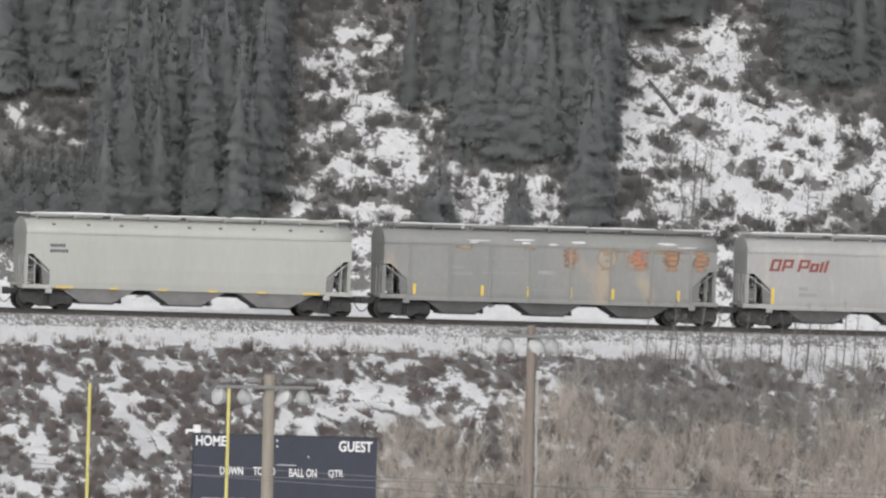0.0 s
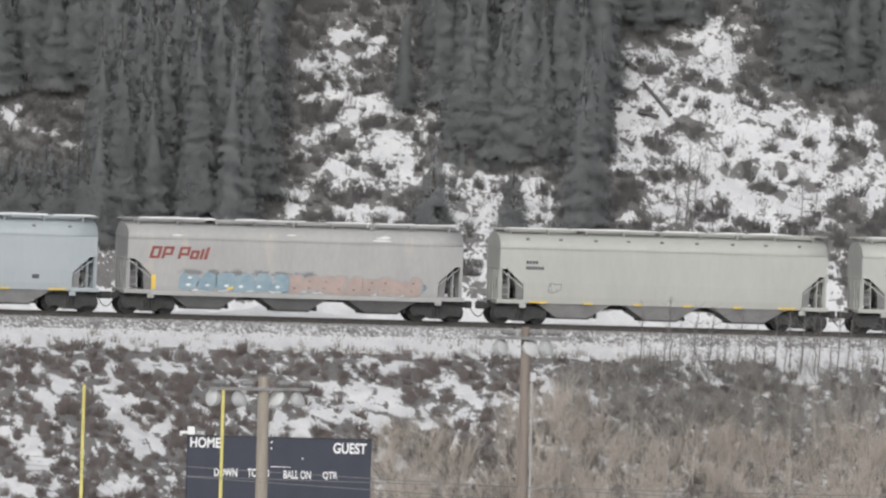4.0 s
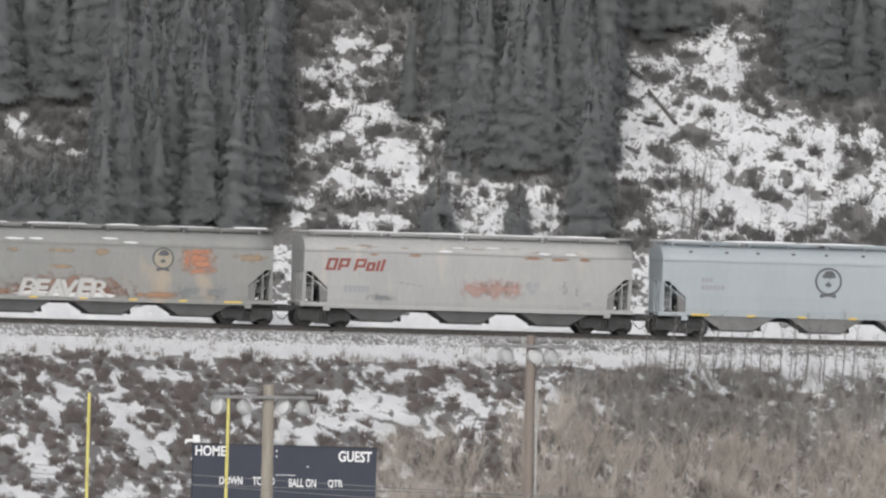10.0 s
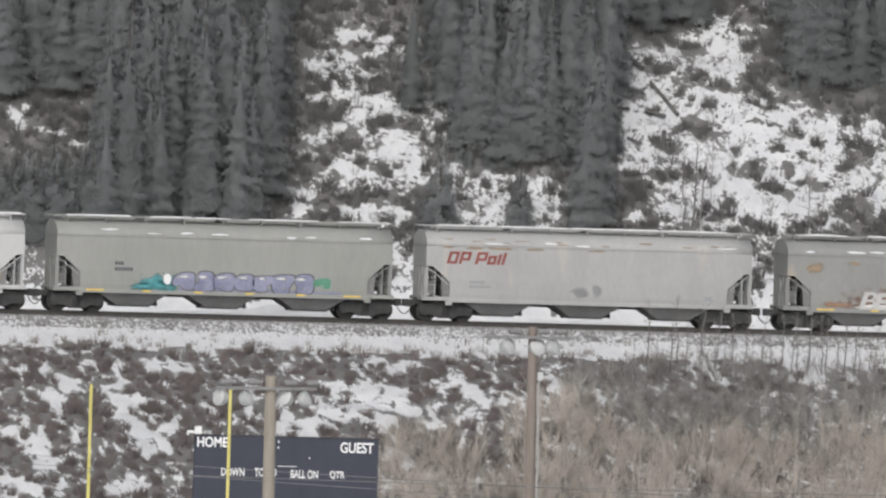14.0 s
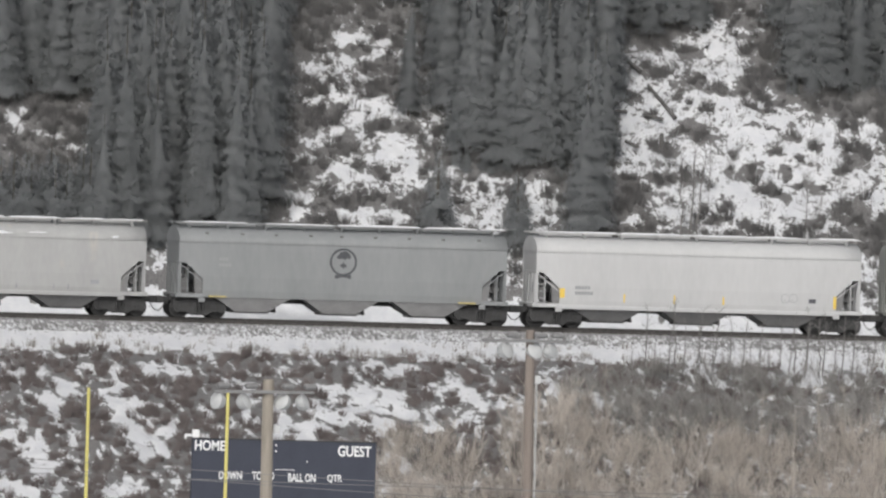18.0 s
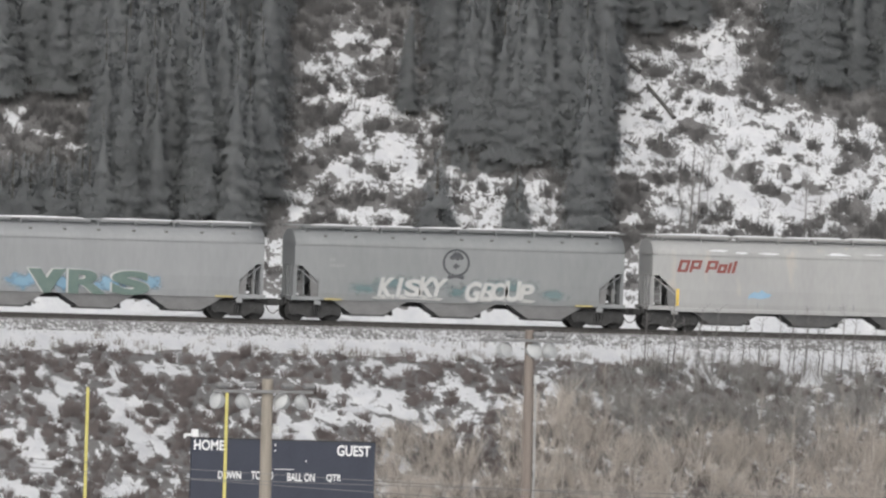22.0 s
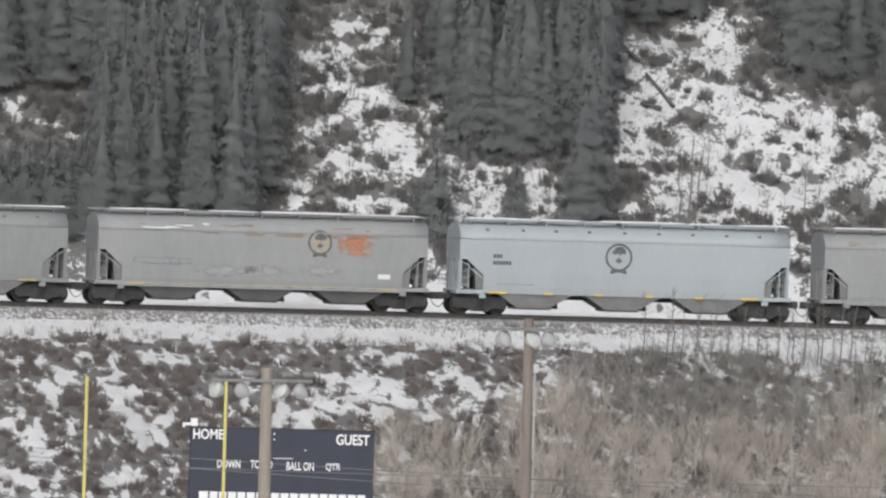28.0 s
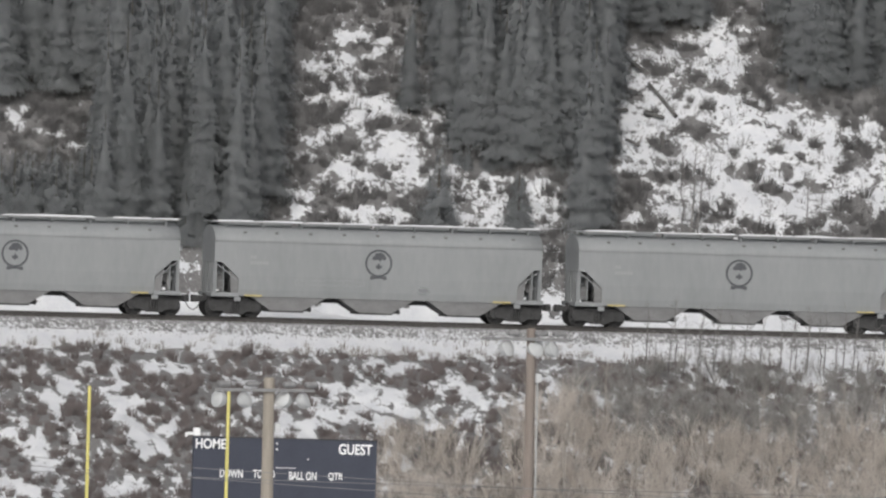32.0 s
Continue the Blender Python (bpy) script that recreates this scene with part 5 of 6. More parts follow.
def hopper_car(name, label, x, half, paint, style, under=HOPPER, yellow=True, seed=0):
    """style: 'sill' has a straight side sill; 'smooth' runs its side down between the pockets; 'ribbed' carries outside posts."""
    rg = random.Random(seed)
    car = tagged(new(name), label, "rail car", "hopper cars of the train")
    car.location = (x, 0, 0)
    hk = round(half, 2)
    if style == "smooth":
        def low(px):
            return 1.02
    else:
        def low(px):
            return 1.0
    key = (style == "smooth", hk, paint.name)
    for s in (-1, 1):
        part("side_wall", shared(("side_wall", s) + key, lambda: side_wall(hk, low, s), paint), paint, car)
    part("roof", shared(("roof", hk, paint.name), lambda: roof_sheet(hk), paint), paint, car)
    for s in (-1, 1):
        e = s * (hk - 0.06)
        part("end_wall", shared(("end_wall", paint.name), lambda: end_plate(), paint), paint, car).location = (e, 0, 0)
        sl = part("slope_sheet", shared(("slope_sheet", paint.name), slope_plate, paint), paint, car)
        sl.matrix_basis = pose(s * (hk - 0.02), 0, 0, 0, 0, 0 if s > 0 else 180)
        part("end_sill", shared(("end_sill", paint.name), lambda: boxes((-0.68, 0.68, -1.5, 1.5, 0.98, 1.17), bevel=0.015), paint), paint, car).location = (s * (hk - 0.55), 0, 0)
        for yy in (-1.47, 1.47):
            ld = part("ladder", shared(("ladder", paint.name), lambda: ladder(1.46, 4, 0.42), paint), paint, car)
            ld.location = (s * hk - (0.46 if s > 0 else -0.04), yy, 1.17)
        part("corner_post", shared(("corner_post", paint.name), lambda: boxes((-0.05, 0.05, -1.55, -1.47, 1.17, 2.66)), paint), paint, car).location = (s * (hk - 0.06), 0, 0)
        web = part("web_plate", shared(("web_plate",), web_plate, HOPPER), HOPPER, car)
        web.matrix_basis = pose(s * (hk - 0.04), 0, 0, 0, 0, 0 if s > 0 else 180)
        for yy in (-0.95, -0.3, 0.5, 1.1):
            part("end_stanchion", shared(("end_stanchion", paint.name), lambda: boxes((-0.05, 0.05, -0.17, 0.17, 1.15, 2.7), bevel=0.012), paint), paint, car).location = (s * (hk - 0.06), yy, 0)
        gear = part("brake_gear" if s < 0 else "end_piping", shared(("gear",), end_gear, HOPPER), HOPPER, car)
        gear.matrix_basis = pose(s * (hk - 0.45), 0, 0, 0, 0, 0 if s > 0 else 180)
        cp = part("coupler", shared(("coupler",), lambda: boxes((-0.75, 0.35, -0.12, 0.12, 0.68, 0.98), (0.15, 0.45, -0.2, 0.2, 0.66, 1.0), bevel=0.03), STEEL), STEEL, car)
        cp.matrix_basis = pose(s * (hk + 0.33), 0, 0, 0, 0, 0 if s > 0 else 180)
        tr = part("truck", shared(("bolster",), lambda: boxes((-0.2, 0.2, -0.95, 0.95, 0.42, 0.78), bevel=0.03), STEEL), STEEL, car)
        tr.location = (s * (hk - 1.12), 0, 0)
        for yy in (-1.02, 1.02):
            part("side_frame", shared(("side_frame",), truck_side, STEEL), STEEL, tr).location = (0, yy, 0)
        for xx in (-0.89, 0.89):
            wp = part("wheelset", shared(("wheelset",), wheel_pair, WHEEL), WHEEL, tr)
            wp.location = (xx, 0, 0.457)
            WHEELS.append(wp)
        part("step_plate", shared(("step_plate", paint.name), lambda: boxes((-0.16, 0.16, -1.53, -1.5, 0.78, 0.98), bevel=0.008), paint), paint, car).location = (s * (hk - 1.15), 0, 0)
    hz = part("air_hose", shared(("hose",), hose, STEEL), STEEL, car)
    hz.location = (-hk - 0.75, 0, 0)
    part("centre_sill", shared(("centre_sill", hk), lambda: boxes((-hk - 0.2, hk + 0.2, -0.3, 0.3, 0.78, 1.08)), STEEL), STEEL, car)
    smooth = style == "smooth"
    for px in (-4.3, 0.0, 4.3):
        pk = part("hopper_pocket", shared(("pocket", smooth), lambda: pocket(1.85, 0.78, 1.04, 0.36), POCKETSHADE if smooth else under), under, car)
        pk.location = (px, 0, 0)
        gt = part("outlet_gate", shared(("gate",), lambda: boxes((-0.82, 0.86, -0.95, 0.95, 0.29, 0.36), (0.5, 1.25, -0.85, -0.6, 0.36, 0.46), (-1.05, -0.6, -0.9, -0.78, 0.33, 0.41), (1.12, 1.2, -1.0, -0.5, 0.34, 0.58), bevel=0.01), STEEL), STEEL, pk)
    if not smooth:
        for s in (-1, 1):
            part("side_sill", shared(("side_sill", hk, s, paint.name), lambda: boxes((-hk + 1.1, hk - 1.1, s * 1.5 - 0.07, s * 1.5 + 0.07, 0.92, 1.1), bevel=0.012), paint), paint, car)
    for s in (-1, 1):
        part("running_board", shared(("running_board", hk, s, paint.name), lambda: boxes((-hk - 0.12, hk + 0.12, s * 0.75 - 0.2, s * 0.75 + 0.2, 4.5, 4.545)), paint), paint, car)
    n = 9
    for k in range(n):
        bx = -hk + 0.6 + (2 * hk - 1.2) * k / (n - 1)
        part("roof_bracket", shared(("bracket", paint.name), lambda: boxes((-0.03, 0.03, -0.93, -0.87, 4.2, 4.5), (-0.03, 0.03, -0.6, -0.55, 4.28, 4.5), (-0.05, 0.05, -0.97, -0.5, 4.47, 4.5)), paint), paint, car).location = (bx, 0, 0)
    if smooth:
        for k in range(9):
            part("roof_latch", shared(("roof_latch",), lambda: boxes((-0.08, 0.08, -1.4, -1.27, 4.0, 4.1), bevel=0.015), HOPPER), HOPPER, car).location = (-hk + 1.4 + (2 * hk - 2.8) * k / 8 + rg.uniform(-0.1, 0.1), 0, 0)
    for k in range(4):
        hx = -hk * 0.72 + hk * 1.44 * k / 3
        part("hatch_cover", shared(("hatch", paint.name), lambda: boxes((-1.7, 1.7, -0.3, 0.3, 4.33, 4.55), bevel=0.04), paint), paint, car).location = (hx, 0, 0)
    px = -hk + rg.uniform(0.2, 0.9)
    while px < hk - 1:
        bm = bmesh.new()
        w = rg.uniform(1.5, 4.5)
        slab(bm, [(px, 4.545), (min(px + w, hk), 4.545), (min(px + w, hk) - 0.1, 4.545 + rg.uniform(0.03, 0.07)), (px + w * 0.5, 4.545 + rg.uniform(0.04, 0.09)), (px + 0.1, 4.545 + rg.uniform(0.03, 0.06))], -0.95, -0.57)
        px += w + rg.choice((0.05, 0.2, 0.9))
        bmesh.ops.recalc_face_normals(bm, faces=bm.faces)
        part("roof_snow", bm, SNOW, car, "thin strip of snow along the roof walkway")
    if yellow:
        mark = YELLOW if yellow is True else DULLYELLOW
        for k in range(6) if yellow is True else (0, 5):
            yx = -hk + 1.9 + (2 * hk - 3.8) * k / 5
            w = 0.42 if k in (0, 5) else 0.2
            part("reflector", shared(("reflector", w, mark.name), lambda: boxes((-w, w, -1.585, -1.49, 1.02, 1.095)), mark), mark, car).location = (yx, 0, 0)
    if style == "ribbed":
        for k in range(8):
            rx = -hk + 1.25 + (2 * hk - 2.5) * k / 7
            part("side_post", shared(("side_post",), lambda: boxes((-0.05, 0.05, -1.62, -1.54, 1.05, 3.6), bevel=0.01), paint), paint, car).location = (rx, 0, 0)
    return car


def end_plate():
    return boxes((-0.03, 0.03, -1.5, 1.5, 2.6, 3.75), (-0.03, 0.03, -1.3, 1.3, 3.75, 4.0))


def web_plate():
    bm = bmesh.new()
    slab(bm, [(-0.95, 1.95), (-0.95, 1.17), (-1.9, 1.0), (-1.9, 1.2), (-1.05, 1.95)], -0.04, 0.04)
    for y in (-1.41, 1.41):
        slab(bm, [(-0.66, 2.28), (-0.74, 1.9), (-0.8, 1.17), (-1.3, 1.17), (-1.3, 1.75)], y - 0.025, y + 0.025)
    box(bm, -1.9, 0.0, -0.7, 0.7, 0.72, 0.97)
    return bm


def slope_plate():
    bm = bmesh.new()
    slab(bm, [(0.0, 2.66), (0.0, 2.6), (-2.1, 0.95), (-2.18, 0.95)], -1.44, 1.44)
    return bm


WHEELS, TRAIN = [], []


def snow_drips(car, half, n, seed, mat=CHALK, z=(3.7, 3.95)):
    """Patches of snow that cling to the curved eaves."""
    rg = random.Random(seed)
    for k in range(n):
        x, w, h = rg.uniform(-half + 1, half - 1), rg.uniform(0.2, 0.7), rg.uniform(0.03, 0.07)
        zc = rg.uniform(*z)
        bm = bmesh.new()
        yy = -1.45 - 0.15 * (3.95 - zc) / 0.25
        slab(bm, uneven(rg, x, zc, w, h, 12, 0.4), yy - 0.05, yy + 0.12)
        bmesh.ops.recalc_face_normals(bm, faces=bm.faces)
        part("eave_snow" if mat is SNOW else "eave_patch", bm, mat, car)


def faded_block(car, x, z, w, h, mat, rows, seed):
    """Washed-out lines of old lettering that have run together."""
    rg = random.Random(seed)
    decal(car, "faded_block", quad(x - w * 1.2, x + w * 1.2, z - h * 1.15, z + h * 1.15), mat, 0.004)
    for k in range(rows):
        zz = z + h * (1 - 2 * (k + 0.5) / rows)
        decal(car, "faded_line", quad(x - w * rg.uniform(0.9, 1.15), x + w * rg.uniform(0.9, 1.15), zz - h / rows * 1.5, zz + h / rows * 1.5), mat, 0.007 + 0.002 * k)


def sprayed_word(car, text, x, z, w, h, fill, edge, seed):
    """Fat sprayed capitals, uneven in size and stance, each with a dark outline."""
    rg = random.Random(seed)
    step = w / len(text)
    for k, ch in enumerate(text):
        hh, cx, cz = h * rg.uniform(0.86, 1.12), x - w / 2 + step * (k + 0.5), z + rg.uniform(-0.05, 0.05) * h
        slant = rg.uniform(0.05, 0.3)
        y = -max(bulge(cz - hh / 2), bulge(cz + hh / 2), bulge(cz))
        words(ch, step * (1.42 if ch != "I" else 0.75), hh * 1.14, edge, car, cx, y - 0.006, cz, slant, 0.0 if ch in "BR" else 0.05, "sprayed_edge")
        words(ch, step * (1.24 if ch != "I" else 0.55), hh, fill, car, cx, y - 0.018, cz, slant, 0.0 if ch in "BR" else 0.035, "sprayed_letter")
        if ch in "BR":
            words(ch, step * 1.16, hh * 0.94, fill, car, cx + 0.05, y - 0.022, cz, slant, 0.0, "sprayed_letter")


def stains(car, specs, mat, name, seed=1):
    rg = random.Random(seed)
    for x, z, w, h in specs:
        decal(car, name, uneven(rg, x, z, w * 1.3, h * 1.3, 16, 0.22), mat, 0.024 if name == "sprayed_highlight" else 0.005)


OWNER = "weathered off-white hopper car with red lettering shapes and roof snow"


def add(car, x):
    TRAIN.append((car, x))
    return car


def build_train():
    c = add(hopper_car("hopper_car", "off-white hopper car with red owner lettering and a yellow stripe", 22.7, 7.97, OFFWHITE, "sill", yellow=False, seed=1), 22.7)
    road_name(c, -6.9, 3.05, RED)
    decal(c, "yellow_strip", quad(-6.75, -6.6, 1.2, 1.95), YELLOW)
    number_bars(c, -5.4, 1.95, FAINT)

    c = add(hopper_car("hopper_car", "grey hopper car with outside posts and faded orange patches", 5.15, 8.1, RUSTGREY, "ribbed", yellow=False, seed=2), 5.15)
    for k, (x, w) in enumerate(((1.0, 0.42), (4.25, 0.55), (5.9, 0.5), (7.3, 0.5))):
        faded_block(c, x, 3.1, w, 0.5, ORANGE if k == 1 else RUST, 4, k)
    emblem(c, 2.75, 3.15, TAN, BROWNMARK, 0.5)
    number_bars(c, -4.8, 2.55, FAINT, 2, (4, 7))
    decal(c, "grey_patch", quad(-0.6, 0.25, 2.3, 2.48), SMOKE)
    for x0, x1, z in ((-3.3, -1.3, 3.0), (-3.3, -1.3, 2.3), (-1.1, 0.6, 1.55), (0.9, 2.2, 1.95)):
        decal(c, "panel_seam", quad(x0, x1, z, z + 0.05), FAINT)
    for x in (-6.65, -3.35, -1.1, 0.95, 3.0, 6.2):
        decal(c, "yellow_strip", quad(x, x + 0.14, 1.2, 1.7), YELLOW)
    stains(c, ((-4.2, 3.5, 0.5, 0.14), (-1.0, 3.5, 0.4, 0.1), (3.0, 3.5, 0.9, 0.1), (5.5, 3.5, 1.3, 0.12)), RUSTBROWN, "rust_patch")
    snow_drips(c, 8.1, 9, 4, SNOW)

    c = add(hopper_car("hopper_car", "clean cream hopper car with small dark marks", -12.4, 7.87, CREAM, "smooth", seed=3), -12.4)
    number_bars(c, -6.7, 3.05, INK, 2, (5, 6), 0.15)

    c = add(hopper_car("hopper_car", "cream hopper car with small dark marks and a scribble", -29.95, 7.97, CREAM, "smooth", seed=4), -29.95)
    number_bars(c, -6.7, 2.95, INK, 2, (4, 6), 0.15)
    tag_letters(c, -5.6, 1.75, 0.6, 0.45, 2, CREAM, INK, 3)

    c = add(hopper_car("hopper_car", "off-white hopper car with red lettering and a long faded mural", -47.85, 8.12, OFFWHITE, "sill", yellow=False, seed=5), -47.85)
    road_name(c, -7.1, 2.95, RED)
    stains(c, [(-5.0 + 1.1 * k, 2.05, 0.7, 0.2) for k in range(6)], HAZE, "sprayed_haze", 16)
    tag_letters(c, -5.6, 1.62, 5.3, 0.88, 6, MURALBLUE, WHITEHAZE, 41, 0.12, CHALK)
    tag_letters(c, -0.3, 1.6, 6.4, 0.88, 9, MURALPINK, SMOKE, 42, 0.12, HAZE)
    stains(c, [(-4.6 + 1.2 * k, 1.22, 0.6, 0.12) for k in range(9)], WHITEHAZE, "sprayed_haze", 18)
    stains(c, ((0.0, 1.25, 0.6, 0.25), (6.0, 1.55, 0.4, 0.25)), SKYBLUE, "sprayed_haze", 15)
    stains(c, ((-3.3, 1.4, 0.4, 0.12), (3.1, 1.45, 0.4, 0.12), (5.1, 1.35, 0.35, 0.14)), YELLOW, "sprayed_dab", 5)
    decal(c, "yellow_strip", quad(-6.95, -6.75, 1.2, 1.9), YELLOW)
    snow_drips(c, 8.1, 5, 6, SNOW)

    for x, h, z in ((-65.67, 8.22, 2.82), (-83.44, 8.11, 2.82)):
        c = add(hopper_car("hopper_car", "pale blue hopper car with a round dark emblem", x, h, BLUE, "smooth", seed=int(-x)), x)
        emblem(c, -0.1 if x > -70 else 0.0, z)
        number_bars(c, -6.2, 2.72, SMOKE, 2, (3, 6), 0.2, 0.15)
        decal(c, "data_plate", quad(5.1, 5.45, 1.55, 1.75), INK)

    c = add(hopper_car("hopper_car", "off-white hopper car with red lettering, a sprayed heart and rust", -101.0, 7.97, OFFWHITE, "sill", yellow=False, seed=8), -101.0)
    road_name(c, -6.95, 3.0, RED)
    number_bars(c, -6.0, 1.85, SMOKE, 1, (6,), 0.3, 0.16)
    stains(c, ((-4.2, 1.45, 0.75, 0.2),), HAZE, "sprayed_haze", 2)
    for k in range(4):
        decal(c, "sprayed_stroke", [(-3.4 + 0.3 * k, 2.2 - 0.04 * k), (-3.2 + 0.3 * k, 2.26 - 0.04 * k), (-3.05 + 0.3 * k, 2.17 - 0.04 * k), (-3.25 + 0.3 * k, 2.13 - 0.04 * k)], SMOKE)
    stains(c, ((0.4, 1.95, 0.9, 0.5), (1.4, 2.0, 0.9, 0.55), (2.2, 1.95, 0.6, 0.5)), PINK, "sprayed_haze", 9)
    rg = random.Random(9)
    for k in range(11):
        x, z = -0.2 + 0.25 * k, 2.05 + rg.uniform(-0.12, 0.1)
        decal(c, "sprayed_stroke", [(x, z - 0.3), (x + 0.09, z - 0.3), (x + 0.16, z + 0.32), (x + 0.06, z + 0.34)], PINK, 0.01 + 0.001 * k)
    stains(c, ((4.7, 2.1, 0.16, 0.3), (5.3, 2.0, 0.12, 0.22)), PALEHAZE, "sprayed_haze", 10)
    decal(c, "sprayed_stroke", quad(4.45, 4.53, 1.85, 2.45), HAZE)
    decal(c, "sprayed_stroke", quad(4.5, 4.9, 2.38, 2.46), HAZE, 0.008)
    decal(c, "sprayed_heart", [(3.15 + 0.36 * math.sin(t) ** 3, 2.13 + 0.024 * (13 * math.cos(t) - 5 * math.cos(2 * t) - 2 * math.cos(3 * t) - math.cos(4 * t))) for t in np.linspace(0, math.tau, 25)[:-1]], SMOKE)
    stains(c, ((-4.6, 3.5, 0.25, 0.07), (-2.6, 3.5, 0.4, 0.1), (3.2, 3.52, 0.6, 0.09), (4.4, 3.5, 0.5, 0.1), (5.7, 3.5, 0.4, 0.1)), RUST, "rust_patch", 5)
    decal(c, "data_plate", quad(5.6, 6.0, 1.3, 1.5), SMOKE)
    snow_drips(c, 7.9, 6, 9, SNOW)
    snow_drips(c, 7.9, 12, 79, RUSTBROWN, (3.75, 3.95))

    c = add(hopper_car("hopper_car", "rust-stained grey hopper car with white block graffiti", -118.4, 7.93, RUSTGREY, "sill", seed=9), -118.4)
    emblem(c, 2.6, 3.05, TAN, EMBLEM, 0.52)
    faded_block(c, 4.3, 2.95, 0.95, 0.62, ORANGE, 4, 6)
    stains(c, ((-2.3, 3.3, 0.75, 0.16), (-2.3, 2.55, 0.75, 0.14), (-0.4, 3.25, 0.5, 0.2), (-6.6, 3.05, 0.5, 0.3), (-4.7, 3.3, 0.4, 0.12), (6.8, 3.2, 0.8, 0.25)), RUSTBROWN, "rust_patch", 7)
    stains(c, ((-2.0, 1.62, 3.5, 0.72), (-3.8, 1.35, 1.5, 0.35), (-0.4, 1.5, 1.7, 0.5)), BRICKHAZE, "sprayed_haze", 8)
    stains(c, ((2.2, 1.3, 1.4, 0.2), (-5.2, 1.3, 1.0, 0.2)), RUST, "sprayed_haze", 12)
    decal(c, "sprayed_base", [(-4.6, 1.2), (-4.0, 1.1), (-2.9, 1.13), (-1.4, 1.1), (0.2, 1.12), (0.4, 1.22), (-0.3, 1.34), (-2.0, 1.3), (-3.8, 1.36)], CHALK, 0.03)
    sprayed_word(c, "BEAVER", -2.2, 1.52, 4.2, 0.82, DULLCHALK, SMOKE, 61)
    stains(c, ((-3.6, 1.25, 0.25, 0.1), (-1.0, 1.22, 0.2, 0.1)), YELLOW, "sprayed_dab", 5)
    stains(c, ((3.8, 1.5, 0.7, 0.3), (5.2, 1.5, 0.6, 0.3)), HAZE, "sprayed_haze", 10)
    snow_drips(c, 7.9, 5, 10, SNOW)

    c = add(hopper_car("hopper_car", OWNER, -136.0, 7.93, OFFWHITE, "sill", yellow=False, seed=10), -136.0)
    road_name(c, -6.95, 3.05, RED)
    stains(c, ((-0.4, 1.55, 0.5, 0.28), (0.4, 1.65, 0.3, 0.35)), HAZE, "sprayed_haze", 3)
    number_bars(c, -5.8, 1.9, FAINT, 2, (5, 7), 0.12)
    stains(c, ((-6.9, 3.53, 0.4, 0.06), (-5.6, 3.5, 0.5, 0.09), (-4.2, 3.52, 0.8, 0.07), (-2.6, 3.52, 0.6, 0.06), (0.3, 3.52, 0.5, 0.06)), RUSTBROWN, "rust_patch", 5)
    decal(c, "data_plate", quad(5.6, 6.0, 1.3, 1.5), SMOKE)
    snow_drips(c, 7.9, 4, 12, SNOW)
    snow_drips(c, 7.9, 12, 82, RUSTBROWN, (3.75, 3.95))

    c = add(hopper_car("hopper_car", "greenish-grey hopper car with violet and teal graffiti", -153.7, 8.12, GREENGREY, "sill", seed=11), -153.7)
    stains(c, ((-3.2, 1.4, 1.1, 0.5), (-2.7, 1.5, 0.8, 0.5), (-3.9, 1.25, 0.7, 0.25)), AQUA, "sprayed_haze", 3)
    decal(c, "sprayed_eye", uneven(random.Random(46), -2.75, 1.65, 0.2, 0.28, 16, 0.1), CHALK, 0.012)
    tag_letters(c, -2.4, 1.55, 6.7, 0.85, 7, PURPLE, EMBLEM, 12, 0.15, PALEHAZE)
    stains(c, [(-2.0 + 0.95 * k, 1.8, 0.3, 0.1) for k in range(7)], WHITEHAZE, "sprayed_highlight", 22)
    tag_letters(c, 4.35, 1.62, 0.8, 0.55, 1, GREEN, SMOKE, 13)
    decal(c, "lilac_band", quad(-2.2, 5.7, 1.13, 1.24), PURPLE)
    number_bars(c, -5.3, 2.35, INK, 2, (3, 6), 0.16)
    snow_drips(c, 8.1, 7, 14, SNOW)

    c = add(hopper_car("hopper_car", "clean bright white hopper car with faint marks", -171.3, 7.92, WHITE, "sill", yellow=False, seed=12), -171.3)
    number_bars(c, -6.0, 1.95, FAINT, 2, (5, 6), 0.15)
    decal(c, "yellow_strip", quad(-6.75, -6.5, 1.45, 1.9), YELLOW)
    for x in (-3.6, -1.15, 1.24):
        decal(c, "yellow_strip", quad(x - 0.04, x + 0.04, 1.3, 1.7), YELLOW)
    decal(c, "yellow_strip", quad(6.6, 6.75, 1.25, 1.85), YELLOW)
    tag_letters(c, 4.1, 1.7, 0.7, 0.4, 2, WHITE, SMOKE, 4)
    decal(c, "data_plate", quad(5.4, 5.75, 1.5, 1.7), INK)

    c = add(hopper_car("hopper_car", "mid-grey hopper car with a round dark emblem", -188.6, 7.95, GREY, "smooth", yellow="ends", seed=13), -188.6)
    emblem(c, 0.0, 2.85, None, DEEPMARK)
    number_bars(c, -6.0, 2.85, FAINT, 2, (3, 4), 0.16)

    c = add(hopper_car("hopper_car", "off-white hopper car with red lettering and a small blue scrawl", -206.2, 8.05, OFFWHITE, "sill", yellow=False, seed=14), -206.2)
    road_name(c, -6.85, 3.1, RED)
    decal(c, "sprayed_fish", [(-3.3, 1.8), (-3.05, 1.95), (-2.85, 1.92), (-2.7, 2.05), (-2.5, 1.93), (-2.2, 1.85), (-2.3, 1.7), (-2.7, 1.62), (-3.1, 1.66), (-3.35, 1.62)], FISH)
    decal(c, "yellow_strip", quad(-6.85, -6.7, 1.2, 2.0), YELLOW)
    for x in (-2.9, 0.6, 1.8, 3.6, 4.3):
        decal(c, "scratch_mark", quad(x, x + 0.06, 1.2, 1.45), FAINT)
